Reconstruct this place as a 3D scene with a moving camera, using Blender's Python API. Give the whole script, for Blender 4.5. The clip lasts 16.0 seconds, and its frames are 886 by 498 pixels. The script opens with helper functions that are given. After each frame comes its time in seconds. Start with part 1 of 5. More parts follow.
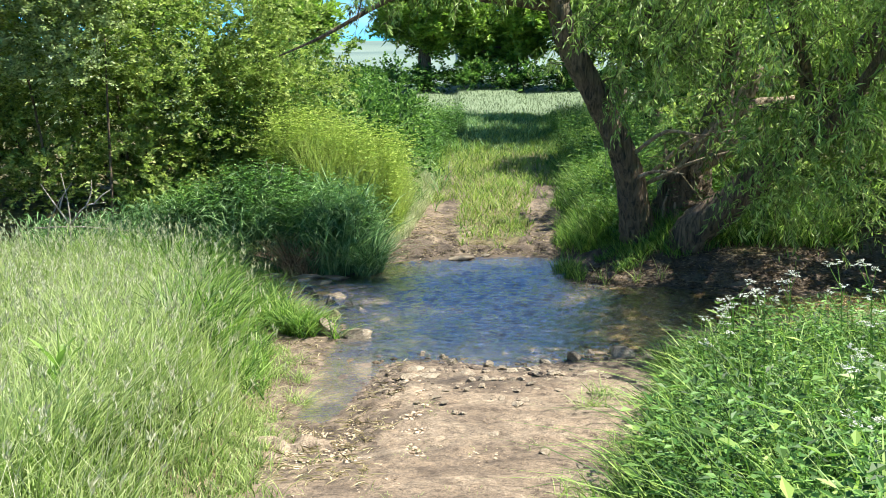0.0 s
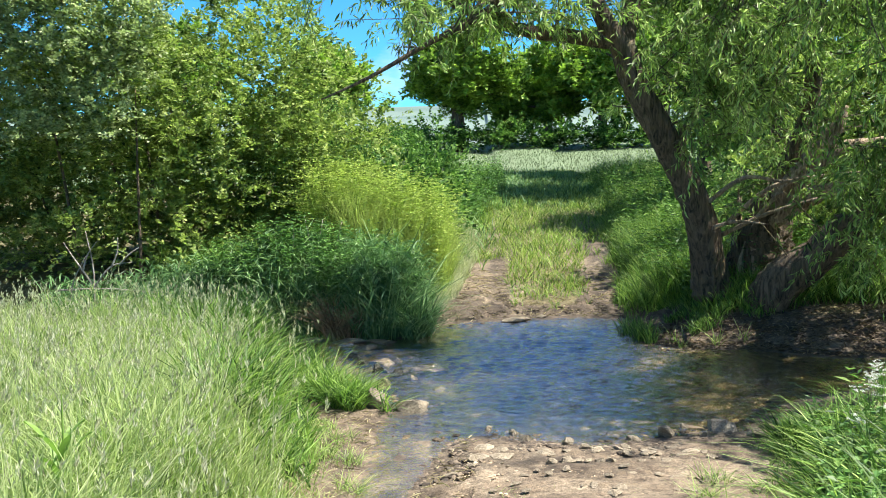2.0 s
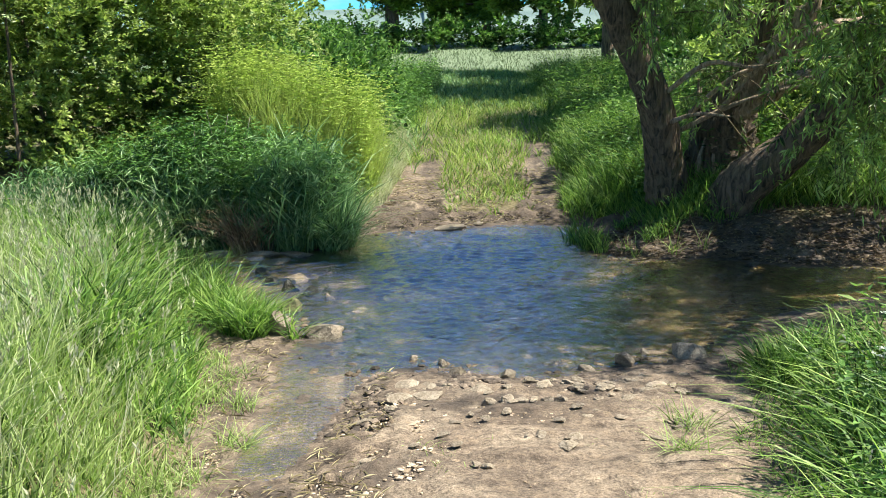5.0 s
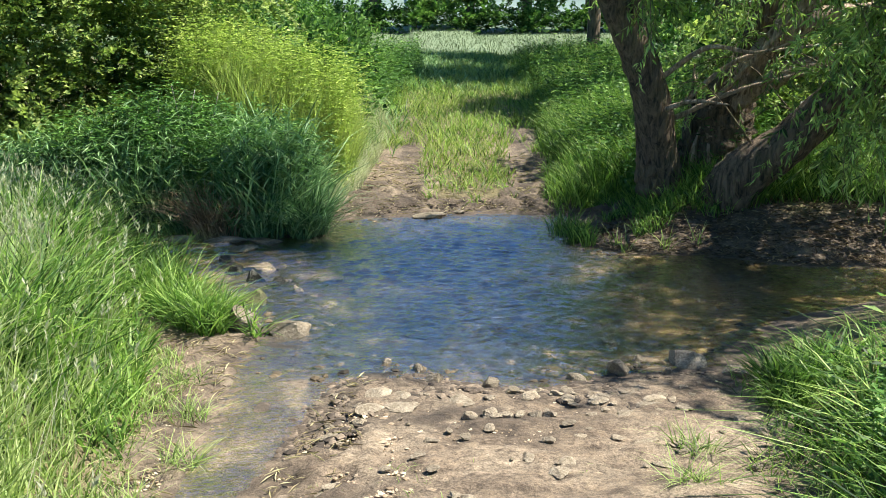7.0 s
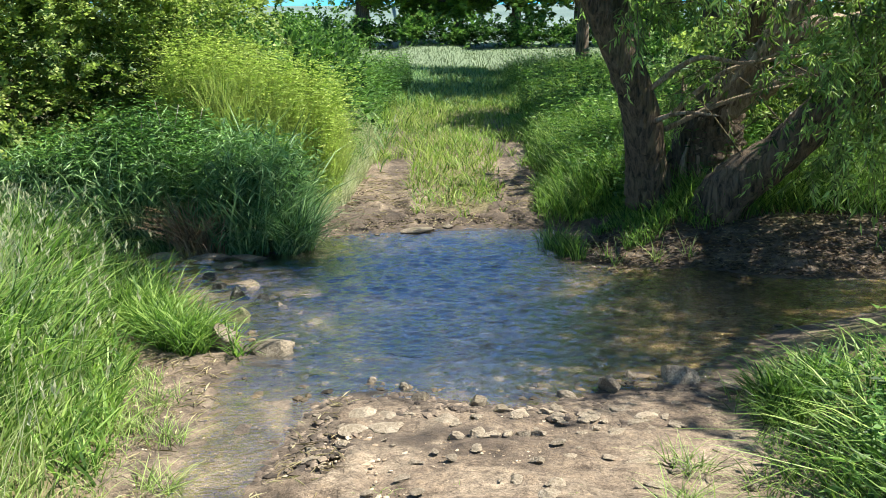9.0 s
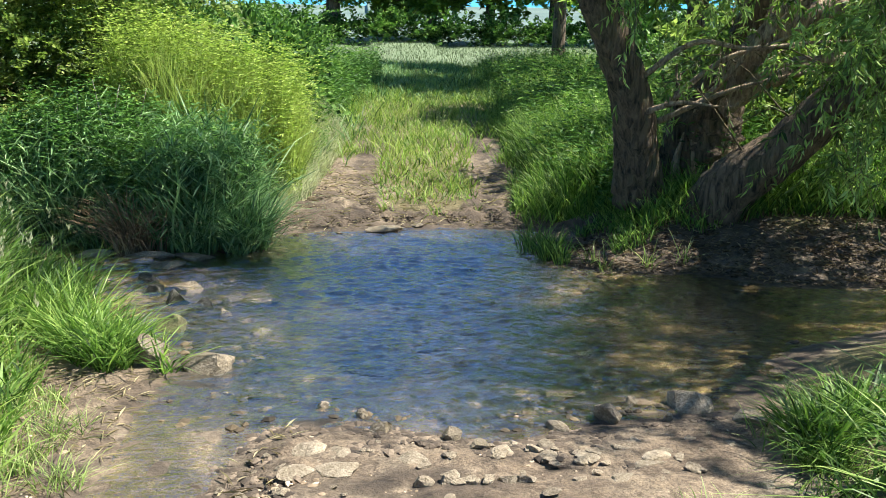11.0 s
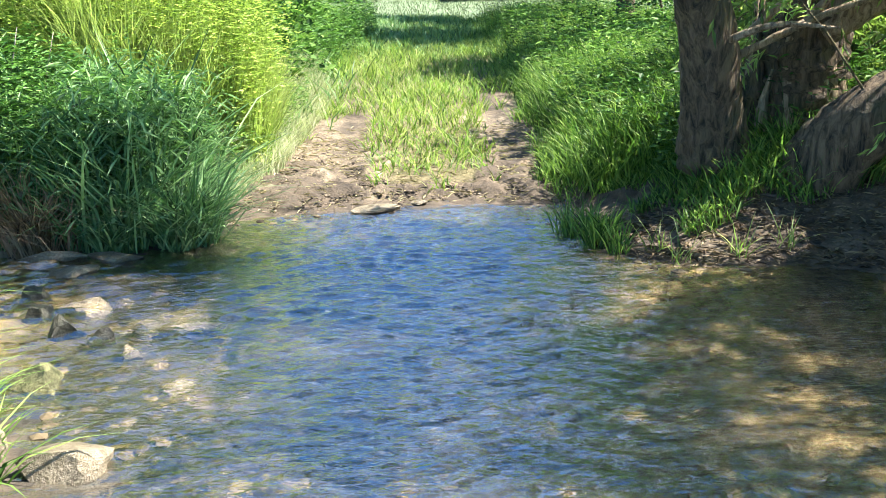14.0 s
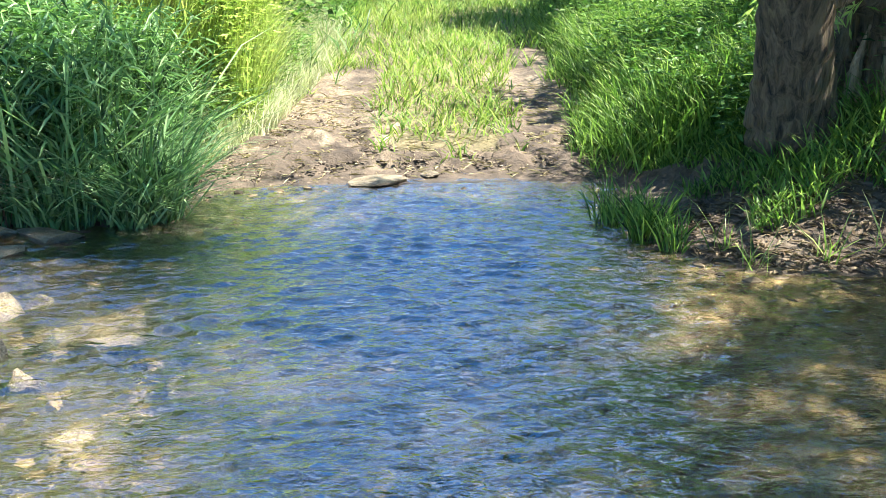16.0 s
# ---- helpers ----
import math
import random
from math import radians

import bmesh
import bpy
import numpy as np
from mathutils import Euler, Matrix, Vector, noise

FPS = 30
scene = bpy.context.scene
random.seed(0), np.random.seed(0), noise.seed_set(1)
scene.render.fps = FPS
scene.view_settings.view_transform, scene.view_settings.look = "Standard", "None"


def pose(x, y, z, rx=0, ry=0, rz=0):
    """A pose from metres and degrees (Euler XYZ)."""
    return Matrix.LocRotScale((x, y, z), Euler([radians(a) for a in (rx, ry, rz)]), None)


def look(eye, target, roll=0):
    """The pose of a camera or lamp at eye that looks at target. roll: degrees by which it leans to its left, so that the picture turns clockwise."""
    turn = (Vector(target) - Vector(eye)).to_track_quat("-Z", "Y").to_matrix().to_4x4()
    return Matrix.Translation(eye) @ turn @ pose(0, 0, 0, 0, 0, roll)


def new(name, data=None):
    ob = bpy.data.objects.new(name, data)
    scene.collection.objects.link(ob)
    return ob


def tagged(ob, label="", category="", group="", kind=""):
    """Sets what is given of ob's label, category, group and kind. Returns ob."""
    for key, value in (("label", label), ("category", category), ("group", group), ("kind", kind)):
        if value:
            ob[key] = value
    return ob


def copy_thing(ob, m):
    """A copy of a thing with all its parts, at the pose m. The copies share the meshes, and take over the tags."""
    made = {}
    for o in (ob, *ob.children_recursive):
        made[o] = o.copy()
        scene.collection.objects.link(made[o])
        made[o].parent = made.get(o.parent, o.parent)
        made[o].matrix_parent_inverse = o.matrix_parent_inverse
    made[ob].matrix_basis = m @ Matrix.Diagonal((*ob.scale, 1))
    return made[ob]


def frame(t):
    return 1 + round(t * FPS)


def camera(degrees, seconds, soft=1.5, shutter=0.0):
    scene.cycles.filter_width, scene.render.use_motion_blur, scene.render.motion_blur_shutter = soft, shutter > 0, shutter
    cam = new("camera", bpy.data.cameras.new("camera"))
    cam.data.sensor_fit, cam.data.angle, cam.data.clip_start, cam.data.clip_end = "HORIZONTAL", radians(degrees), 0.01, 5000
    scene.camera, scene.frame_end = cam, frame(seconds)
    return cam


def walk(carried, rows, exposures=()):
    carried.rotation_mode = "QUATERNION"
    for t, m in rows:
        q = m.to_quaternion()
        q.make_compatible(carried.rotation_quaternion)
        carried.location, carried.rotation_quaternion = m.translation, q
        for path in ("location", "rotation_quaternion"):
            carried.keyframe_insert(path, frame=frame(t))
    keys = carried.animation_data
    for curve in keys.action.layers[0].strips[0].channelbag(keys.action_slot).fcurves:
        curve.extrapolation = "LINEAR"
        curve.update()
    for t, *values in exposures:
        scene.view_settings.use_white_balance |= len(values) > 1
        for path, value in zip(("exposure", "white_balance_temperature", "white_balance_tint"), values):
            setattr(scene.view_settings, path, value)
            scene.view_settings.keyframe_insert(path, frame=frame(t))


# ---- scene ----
cam = camera(51.8, 16.0, soft=0.7)
PATH = [
    (0, (0.295, 1.016, 2.932), (0.255, 3.182, 2.552), -0.9),
    (0.5, (0.198, 1.298, 2.879), (0.120, 3.469, 2.533), -1.1),
    (1, (0.018, 1.594, 2.813), (-0.044, 3.775, 2.528), -1.0),
    (1.5, (-0.052, 1.904, 2.721), (-0.182, 4.085, 2.464), -1.3),
    (2, (-0.109, 2.213, 2.687), (-0.215, 4.399, 2.460), -1.7),
    (2.5, (-0.151, 2.488, 2.643), (-0.199, 4.678, 2.437), -1.8),
    (3, (-0.092, 2.826, 2.570), (-0.144, 5.019, 2.400), -1.3),
    (3.5, (-0.112, 3.073, 2.525), (-0.130, 5.268, 2.367), -0.8),
    (4, (-0.134, 3.323, 2.498), (-0.171, 5.509, 2.251), -0.9),
    (4.5, (-0.026, 3.581, 2.443), (-0.101, 5.748, 2.075), -1.4),
    (5, (0.014, 3.813, 2.396), (0.048, 5.966, 1.946), -1.6),
    (5.2, (-0.003, 3.936, 2.382), (0.078, 6.084, 1.916), -1.4),
    (7.5, (0.034, 4.529, 2.324), (0.119, 6.672, 1.835), 0.0),
    (8, (0.052, 4.551, 2.332), (0.141, 6.697, 1.854), -0.1),
    (10.5, (0.105, 5.265, 2.125), (0.252, 7.416, 1.686), -0.4),
    (11, (0.131, 5.691, 2.056), (0.312, 7.838, 1.608), 0.7),
    (11.5, (0.150, 6.175, 1.981), (0.327, 8.315, 1.497), 1.6),
    (12, (0.117, 6.620, 1.937), (0.343, 8.748, 1.431), 0.9),
    (12.5, (0.185, 7.060, 1.841), (0.351, 9.191, 1.320), 0.6),
    (13, (0.175, 7.483, 1.806), (0.387, 9.603, 1.257), 0.6),
    (13.5, (0.228, 7.842, 1.759), (0.418, 9.967, 1.220), 0.4),
    (14, (0.304, 8.232, 1.703), (0.469, 10.361, 1.174), -1.0),
    (14.5, (0.317, 8.538, 1.660), (0.546, 10.656, 1.108), -2.0),
    (15, (0.407, 8.929, 1.617), (0.630, 11.034, 1.018), -1.4),
    (15.5, (0.391, 9.270, 1.529), (0.619, 11.376, 0.934), -0.2),
    (16, (0.479, 9.587, 1.558), (0.590, 11.693, 0.932), 0.5),
]
EXPOSURES = [(0.0, 1.66), (5.0, 1.52), (11.5, 1.55), (13.0, 1.9), (14.5, 2.48), (16.0, 2.5)]
walk(cam, [(t, look(eye, target, roll)) for t, eye, target, roll in PATH], EXPOSURES)

# ---- light: a clear early-summer day, the sun high to the right; bright broken cloud ----
SUN_ELEV, SUN_AZ = 56.0, 92.0            # degrees above the horizon, degrees clockwise from the way ahead
world = bpy.data.worlds.new("world")
scene.world = world
world.use_nodes = True
wn, wl = world.node_tree.nodes, world.node_tree.links
sky = wn.new("ShaderNodeTexSky")
sky.sky_type, sky.sun_disc = "NISHITA", False
sky.sun_elevation, sky.sun_rotation = radians(SUN_ELEV), radians(SUN_AZ)
sky.air_density, sky.dust_density, sky.ozone_density = 0.85, 0.0, 2.0
wtc = wn.new("ShaderNodeTexCoord")
wmap = wn.new("ShaderNodeMapping")
wmap.inputs["Scale"].default_value, wmap.inputs["Location"].default_value = (1.0, 1.0, 2.2), (3.1, 1.7, 0.4)
wl.new(wtc.outputs["Generated"], wmap.inputs[0])
wnoise = wn.new("ShaderNodeTexNoise")
wnoise.inputs["Scale"].default_value, wnoise.inputs["Detail"].default_value, wnoise.inputs["Roughness"].default_value = 2.3, 7, 0.58
wl.new(wmap.outputs[0], wnoise.inputs["Vector"])
wramp = wn.new("ShaderNodeValToRGB")
wramp.color_ramp.elements[0].position, wramp.color_ramp.elements[1].position = 0.52, 0.72
wl.new(wnoise.outputs[0], wramp.inputs[0])
wmix = wn.new("ShaderNodeMix")
wmix.data_type = "RGBA"
wmix.inputs[7].default_value = (9.0, 9.3, 9.8, 1)
wl.new(wramp.outputs[0], wmix.inputs[0])
wtint = wn.new("ShaderNodeMix")
wtint.data_type, wtint.blend_type = "RGBA", "MULTIPLY"
wtint.inputs[0].default_value, wtint.inputs[7].default_value = 1.0, (0.35, 1.08, 1.58, 1)
wl.new(sky.outputs[0], wtint.inputs[6])
wl.new(wtint.outputs[2], wmix.inputs[6])
wl.new(wmix.outputs[2], wn["Background"].inputs[0])
wn["Background"].inputs[1].default_value = 0.048
sun = new("sun", bpy.data.lights.new("sun", "SUN"))
sun.data.energy, sun.data.angle, sun.data.color = 5.0, radians(0.55), (1.0, 0.95, 0.86)
_e, _a = radians(SUN_ELEV), radians(SUN_AZ)
sun.matrix_world = look((0, 0, 30), Vector((0, 0, 30)) - Vector((math.cos(_e) * math.sin(_a), math.cos(_e) * math.cos(_a), math.sin(_e))))

rng = np.random.default_rng(7)


# ---- materials ----
def nodes_of(name):
    m = bpy.data.materials.new(name)
    m.use_nodes = True
    nt = m.node_tree
    return m, nt.nodes, nt.links, nt.nodes["Principled BSDF"]


def ramp(n, stops):
    r = n.new("ShaderNodeValToRGB")
    e = r.color_ramp.elements
    while len(e) < len(stops):
        e.new(0.5)
    for k, (p, c) in enumerate(stops):
        e[k].position, e[k].color = p, (*c, 1)
    return r


def noise_tex(n, l, scale, detail=4, rough=0.6, vec=None, distortion=0.0):
    t = n.new("ShaderNodeTexNoise")
    t.inputs["Scale"].default_value, t.inputs["Detail"].default_value = scale, detail
    t.inputs["Roughness"].default_value, t.inputs["Distortion"].default_value = rough, distortion
    if vec is not None:
        l.new(vec, t.inputs["Vector"])
    return t


def mix_col(n, l, fac, a, b, kind="MIX"):
    x = n.new("ShaderNodeMix")
    x.data_type, x.blend_type = "RGBA", kind
    for sock, v in ((x.inputs[0], fac), (x.inputs[6], a), (x.inputs[7], b)):
        if isinstance(v, (int, float)):
            sock.default_value = v
        elif isinstance(v, tuple):
            sock.default_value = (*v, 1)
        else:
            l.new(v, sock)
    return x.outputs[2]


def leaf_material(name, dark, mid, light, tip=None, through_light=0.4, gloss=0.35, patch=0.5, spread=0.9):
    """Leaves and blades: colour by piece and by patch, part of the light going through."""
    m, n, l, p = nodes_of(name)
    geo = n.new("ShaderNodeNewGeometry")
    r = ramp(n, [(0.0, tuple(0.45 * v for v in dark)), (0.5, tuple(0.85 * v for v in mid)), (1.0, light)])
    pos = noise_tex(n, l, patch, 3, 0.6, geo.outputs["Position"])
    add = n.new("ShaderNodeMath")
    add.operation = "MULTIPLY_ADD"
    gain = 0.9 if spread == 0.9 else 1.7
    add.inputs[1].default_value, add.inputs[2].default_value = spread, 0.78 - (spread + gain) / 2
    l.new(geo.outputs["Random Per Island"], add.inputs[0])
    add2 = n.new("ShaderNodeMath")
    add2.operation = "MULTIPLY_ADD"
    add2.inputs[1].default_value = gain
    l.new(pos.outputs[0], add2.inputs[0])
    l.new(add.outputs[0], add2.inputs[2])
    sub = n.new("ShaderNodeMath")
    sub.operation = "SUBTRACT"
    sub.inputs[1].default_value = 0.28
    l.new(add2.outputs[0], sub.inputs[0])
    l.new(sub.outputs[0], r.inputs[0])
    col = r.outputs[0]
    if tip:
        at = n.new("ShaderNodeAttribute")
        at.attribute_name = "tip"
        tr = ramp(n, [(0.45, (0, 0, 0)), (1.0, (1, 1, 1))])
        l.new(at.outputs["Fac"], tr.inputs[0])
        col = mix_col(n, l, tr.outputs[0], col, tip)
    l.new(col, p.inputs["Base Color"])
    p.inputs["Roughness"].default_value = 0.52
    p.inputs["Specular IOR Level"].default_value = gloss
    tl = n.new("ShaderNodeBsdfTranslucent")
    warm = mix_col(n, l, 1.0, col, (0.86, 1.0, 0.68), "MULTIPLY")
    l.new(warm, tl.inputs[0])
    mx = n.new("ShaderNodeMixShader")
    mx.inputs[0].default_value = through_light
    l.new(p.outputs[0], mx.inputs[1])
    l.new(tl.outputs[0], mx.inputs[2])
    l.new(mx.outputs[0], n["Material Output"].inputs[0])
    return m


def bark_material(name, dark, light, scale=6.0):
    m, n, l, p = nodes_of(name)
    tc = n.new("ShaderNodeTexCoord")
    mp = n.new("ShaderNodeMapping")
    mp.inputs["Scale"].default_value = (1, 1, 0.14)
    l.new(tc.outputs["Object"], mp.inputs[0])
    a = noise_tex(n, l, scale * 3, 6, 0.7, mp.outputs[0], 0.6)
    b = noise_tex(n, l, scale * 0.4, 3, 0.6, tc.outputs["Object"])
    r = ramp(n, [(0.35, dark), (0.62, light)])
    l.new(a.outputs[0], r.inputs[0])
    moss = ramp(n, [(0.55, (0, 0, 0)), (0.75, (0.6, 0.6, 0.6))])
    l.new(b.outputs[0], moss.inputs[0])
    l.new(mix_col(n, l, moss.outputs[0], r.outputs[0], (0.07, 0.085, 0.035)), p.inputs["Base Color"])
    p.inputs["Roughness"].default_value = 0.92
    bump = n.new("ShaderNodeBump")
    bump.inputs["Strength"].default_value, bump.inputs["Distance"].default_value = 1.0, 0.07
    l.new(a.outputs[0], bump.inputs["Height"])
    l.new(bump.outputs[0], p.inputs["Normal"])
    return m


def stone_material(name, a, b, wet=False):
    m, n, l, p = nodes_of(name)
    tc, oi = n.new("ShaderNodeTexCoord"), n.new("ShaderNodeObjectInfo")
    t1 = noise_tex(n, l, 9, 6, 0.65, tc.outputs["Object"], 0.3)
    t2 = noise_tex(n, l, 60, 4, 0.7, tc.outputs["Object"])
    r = ramp(n, [(0.3, a), (0.7, b)])
    l.new(t1.outputs[0], r.inputs[0])
    spk = ramp(n, [(0.35, (0.55, 0.52, 0.48)), (0.6, (1, 1, 1))])
    l.new(t2.outputs[0], spk.inputs[0])
    c = mix_col(n, l, 1.0, r.outputs[0], spk.outputs[0], "MULTIPLY")
    hs = n.new("ShaderNodeHueSaturation")
    mr = n.new("ShaderNodeMapRange")
    mr.inputs[3].default_value, mr.inputs[4].default_value = 0.7, 1.15
    l.new(oi.outputs["Random"], mr.inputs[0])
    l.new(mr.outputs[0], hs.inputs["Value"])
    l.new(c, hs.inputs["Color"])
    l.new(hs.outputs[0], p.inputs["Base Color"])
    p.inputs["Roughness"].default_value = 0.35 if wet else 0.85
    bump = n.new("ShaderNodeBump")
    bump.inputs["Strength"].default_value, bump.inputs["Distance"].default_value = 0.9, 0.02
    l.new(t2.outputs[0], bump.inputs["Height"])
    l.new(bump.outputs[0], p.inputs["Normal"])
    return m


M_MEADOW = leaf_material("meadow_grass", (0.08, 0.17, 0.035), (0.27, 0.40, 0.095), (0.45, 0.56, 0.18), (0.46, 0.52, 0.24), 0.52, 0.4, 0.7)
M_LUSH = leaf_material("lush_grass", (0.03, 0.10, 0.015), (0.15, 0.29, 0.05), (0.36, 0.50, 0.12), None, 0.48, 0.45, 0.8)
M_REED = leaf_material("reed_leaf", (0.04, 0.12, 0.045), (0.14, 0.29, 0.10), (0.36, 0.52, 0.24), None, 0.36, 0.5, 0.9)
M_YELLOW = leaf_material("yellow_grass", (0.20, 0.33, 0.06), (0.37, 0.49, 0.10), (0.53, 0.60, 0.17), (0.53, 0.57, 0.22), 0.5, 0.25, 1.2)
M_STRAW = leaf_material("dry_straw", (0.20, 0.15, 0.08), (0.34, 0.28, 0.15), (0.50, 0.44, 0.27), None, 0.25, 0.2, 1.5)
M_LITTER = leaf_material("fallen_leaves", (0.07, 0.045, 0.028), (0.14, 0.10, 0.06), (0.30, 0.23, 0.14), None, 0.15, 0.15, 2.0)
M_DEAD = leaf_material("dead_plant_brown", (0.20, 0.12, 0.075), (0.36, 0.24, 0.15), (0.52, 0.38, 0.25), None, 0.3, 0.2, 2.0)
M_NETTLE = leaf_material("nettle_leaf", (0.04, 0.11, 0.02), (0.08, 0.195, 0.038), (0.18, 0.33, 0.075), None, 0.34, 0.25, 1.0)
M_WILLOW = leaf_material("willow_leaf", (0.05, 0.11, 0.025), (0.29, 0.43, 0.10), (0.60, 0.72, 0.26), None, 0.5, 0.6, 1.2, 0.6)
M_BUSH = leaf_material("hawthorn_leaf", (0.04, 0.10, 0.02), (0.26, 0.355, 0.08), (0.58, 0.65, 0.21), None, 0.45, 0.4, 1.1, 0.5)
M_BRAMBLE = leaf_material("bramble_leaf", (0.03, 0.09, 0.02), (0.10, 0.22, 0.045), (0.24, 0.38, 0.09), None, 0.36, 0.2, 0.6)
M_SALLOW = leaf_material("sallow_leaf", (0.08, 0.14, 0.035), (0.36, 0.44, 0.19), (0.62, 0.68, 0.38), None, 0.45, 0.5, 1.2, 0.6)
M_OAK = leaf_material("oak_leaf", (0.06, 0.13, 0.025), (0.25, 0.40, 0.06), (0.48, 0.62, 0.12), None, 0.5, 0.4, 0.7, 0.5)
M_FIELD = leaf_material("field_grass", (0.09, 0.13, 0.06), (0.125, 0.17, 0.085), (0.165, 0.20, 0.11), (0.17, 0.20, 0.12), 0.35, 0.3, 0.2)
M_WHITE = leaf_material("white_blossom", (0.66, 0.66, 0.58), (0.74, 0.74, 0.68), (0.82, 0.82, 0.78), None, 0.3, 0.2, 3.0)
M_BARK = bark_material("willow_bark", (0.018, 0.013, 0.008), (0.21, 0.15, 0.095))
M_TWIG = bark_material("twig_bark", (0.07, 0.055, 0.03), (0.20, 0.17, 0.09), 14)
M_DEADWOOD = bark_material("dead_wood", (0.13, 0.08, 0.045), (0.60, 0.46, 0.32), 8)
M_PALETWIG = bark_material("bleached_twig", (0.22, 0.18, 0.14), (0.50, 0.44, 0.37), 14)
M_STONE = stone_material("pale_limestone", (0.2, 0.16, 0.105), (0.46, 0.39, 0.285))
M_WETSTONE = stone_material("wet_stone", (0.13, 0.105, 0.065), (0.34, 0.28, 0.19), True)


M_WEEDSTONE = stone_material("weedy_stone", (0.018, 0.02, 0.012), (0.07, 0.065, 0.04), True)
M_MOSSSTONE = stone_material("mossy_stone", (0.10, 0.105, 0.04), (0.28, 0.26, 0.12))


def ground_material():
    m, n, l, p = nodes_of("earth")
    geo = n.new("ShaderNodeNewGeometry")
    P = geo.outputs["Position"]
    soil, far, wet, damp_shade = [n.new("ShaderNodeAttribute") for _ in range(4)]
    soil.attribute_name, far.attribute_name, wet.attribute_name, damp_shade.attribute_name = "soil", "far", "wet", "damp_shade"
    big = noise_tex(n, l, 1.3, 5, 0.6, P, 0.4)
    mid = noise_tex(n, l, 9, 6, 0.7, P, 0.3)
    fine = noise_tex(n, l, 70, 5, 0.7, P)
    vor = n.new("ShaderNodeTexVoronoi")
    vor.inputs["Scale"].default_value = 26
    l.new(P, vor.inputs["Vector"])
    dirt = ramp(n, [(0.3, (0.10, 0.072, 0.047)), (0.5, (0.20, 0.152, 0.103)), (0.68, (0.31, 0.25, 0.175))])
    l.new(big.outputs[0], dirt.inputs[0])
    grain = ramp(n, [(0.32, (0.34, 0.31, 0.28)), (0.5, (0.95, 0.95, 0.95)), (0.7, (1.35, 1.32, 1.25))])
    l.new(mid.outputs[0], grain.inputs[0])
    c = mix_col(n, l, 1.0, dirt.outputs[0], grain.outputs[0], "MULTIPLY")
    grit = ramp(n, [(0.36, (0.5, 0.47, 0.45)), (0.52, (1.0, 1.0, 1.0)), (0.66, (1.35, 1.33, 1.3))])
    l.new(fine.outputs[0], grit.inputs[0])
    c = mix_col(n, l, 1.0, c, grit.outputs[0], "MULTIPLY")
    peb = mix_col(n, l, 0.6, c, vor.outputs["Distance"], "SOFT_LIGHT")
    hs = n.new("ShaderNodeHueSaturation")
    hs.inputs["Saturation"].default_value = 1.0
    l.new(peb, hs.inputs["Color"])
    c = mix_col(n, l, 0.55, c, hs.outputs[0])
    litter = ramp(n, [(0.35, (0.06, 0.06, 0.02)), (0.6, (0.14, 0.12, 0.045)), (0.75, (0.24, 0.18, 0.09))])
    l.new(mid.outputs[0], litter.inputs[0])
    c = mix_col(n, l, soil.outputs["Fac"], litter.outputs[0], c)
    # Dark mud colour: damp ground, and shade painted with it.
    mud = ramp(n, [(0.3, (0.022, 0.016, 0.011)), (0.6, (0.075, 0.055, 0.037)), (0.75, (0.16, 0.12, 0.085))])
    l.new(mid.outputs[0], mud.inputs[0])
    c = mix_col(n, l, damp_shade.outputs["Fac"], c, mud.outputs[0])
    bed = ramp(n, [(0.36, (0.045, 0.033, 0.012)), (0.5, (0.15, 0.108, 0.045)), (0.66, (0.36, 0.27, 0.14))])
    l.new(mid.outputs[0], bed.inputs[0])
    # Mid-channel bed darkened in colour so the sky's reflection shows bluer.
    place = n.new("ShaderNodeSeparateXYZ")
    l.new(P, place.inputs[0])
    from_left, from_right, painted_dark = n.new("ShaderNodeMapRange"), n.new("ShaderNodeMapRange"), n.new("ShaderNodeMath")
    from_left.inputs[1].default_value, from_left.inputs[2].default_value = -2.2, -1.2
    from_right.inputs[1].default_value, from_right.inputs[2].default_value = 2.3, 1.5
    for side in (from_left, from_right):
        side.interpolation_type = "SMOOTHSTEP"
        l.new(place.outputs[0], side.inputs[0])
    painted_dark.operation = "MULTIPLY"
    l.new(from_left.outputs[0], painted_dark.inputs[0])
    l.new(from_right.outputs[0], painted_dark.inputs[1])
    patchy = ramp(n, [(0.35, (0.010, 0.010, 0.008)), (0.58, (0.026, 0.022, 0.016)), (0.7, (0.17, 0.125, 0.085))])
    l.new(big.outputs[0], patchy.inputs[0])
    darkened_bed = mix_col(n, l, painted_dark.outputs[0], bed.outputs[0], patchy.outputs[0])
    c = mix_col(n, l, wet.outputs["Fac"], c, darkened_bed)
    crop = ramp(n, [(0.35, (0.095, 0.14, 0.062)), (0.65, (0.14, 0.185, 0.10))])
    l.new(big.outputs[0], crop.inputs[0])
    c = mix_col(n, l, far.outputs["Fac"], c, crop.outputs[0])
    # Distance haze is put into the far hill's blue-green colours.
    hill = n.new("ShaderNodeAttribute")
    hill.attribute_name = "hill"
    slope = noise_tex(n, l, 0.012, 3, 0.5, P)
    hazy_down = ramp(n, [(0.4, (0.075, 0.12, 0.10)), (0.6, (0.13, 0.18, 0.145))])
    l.new(slope.outputs[0], hazy_down.inputs[0])
    c = mix_col(n, l, hill.outputs["Fac"], c, hazy_down.outputs[0])
    l.new(c, p.inputs["Base Color"])
    rr = n.new("ShaderNodeMapRange")
    rr.inputs[3].default_value, rr.inputs[4].default_value = 0.92, 0.45
    l.new(wet.outputs["Fac"], rr.inputs[0])
    l.new(rr.outputs[0], p.inputs["Roughness"])
    b1 = n.new("ShaderNodeBump")
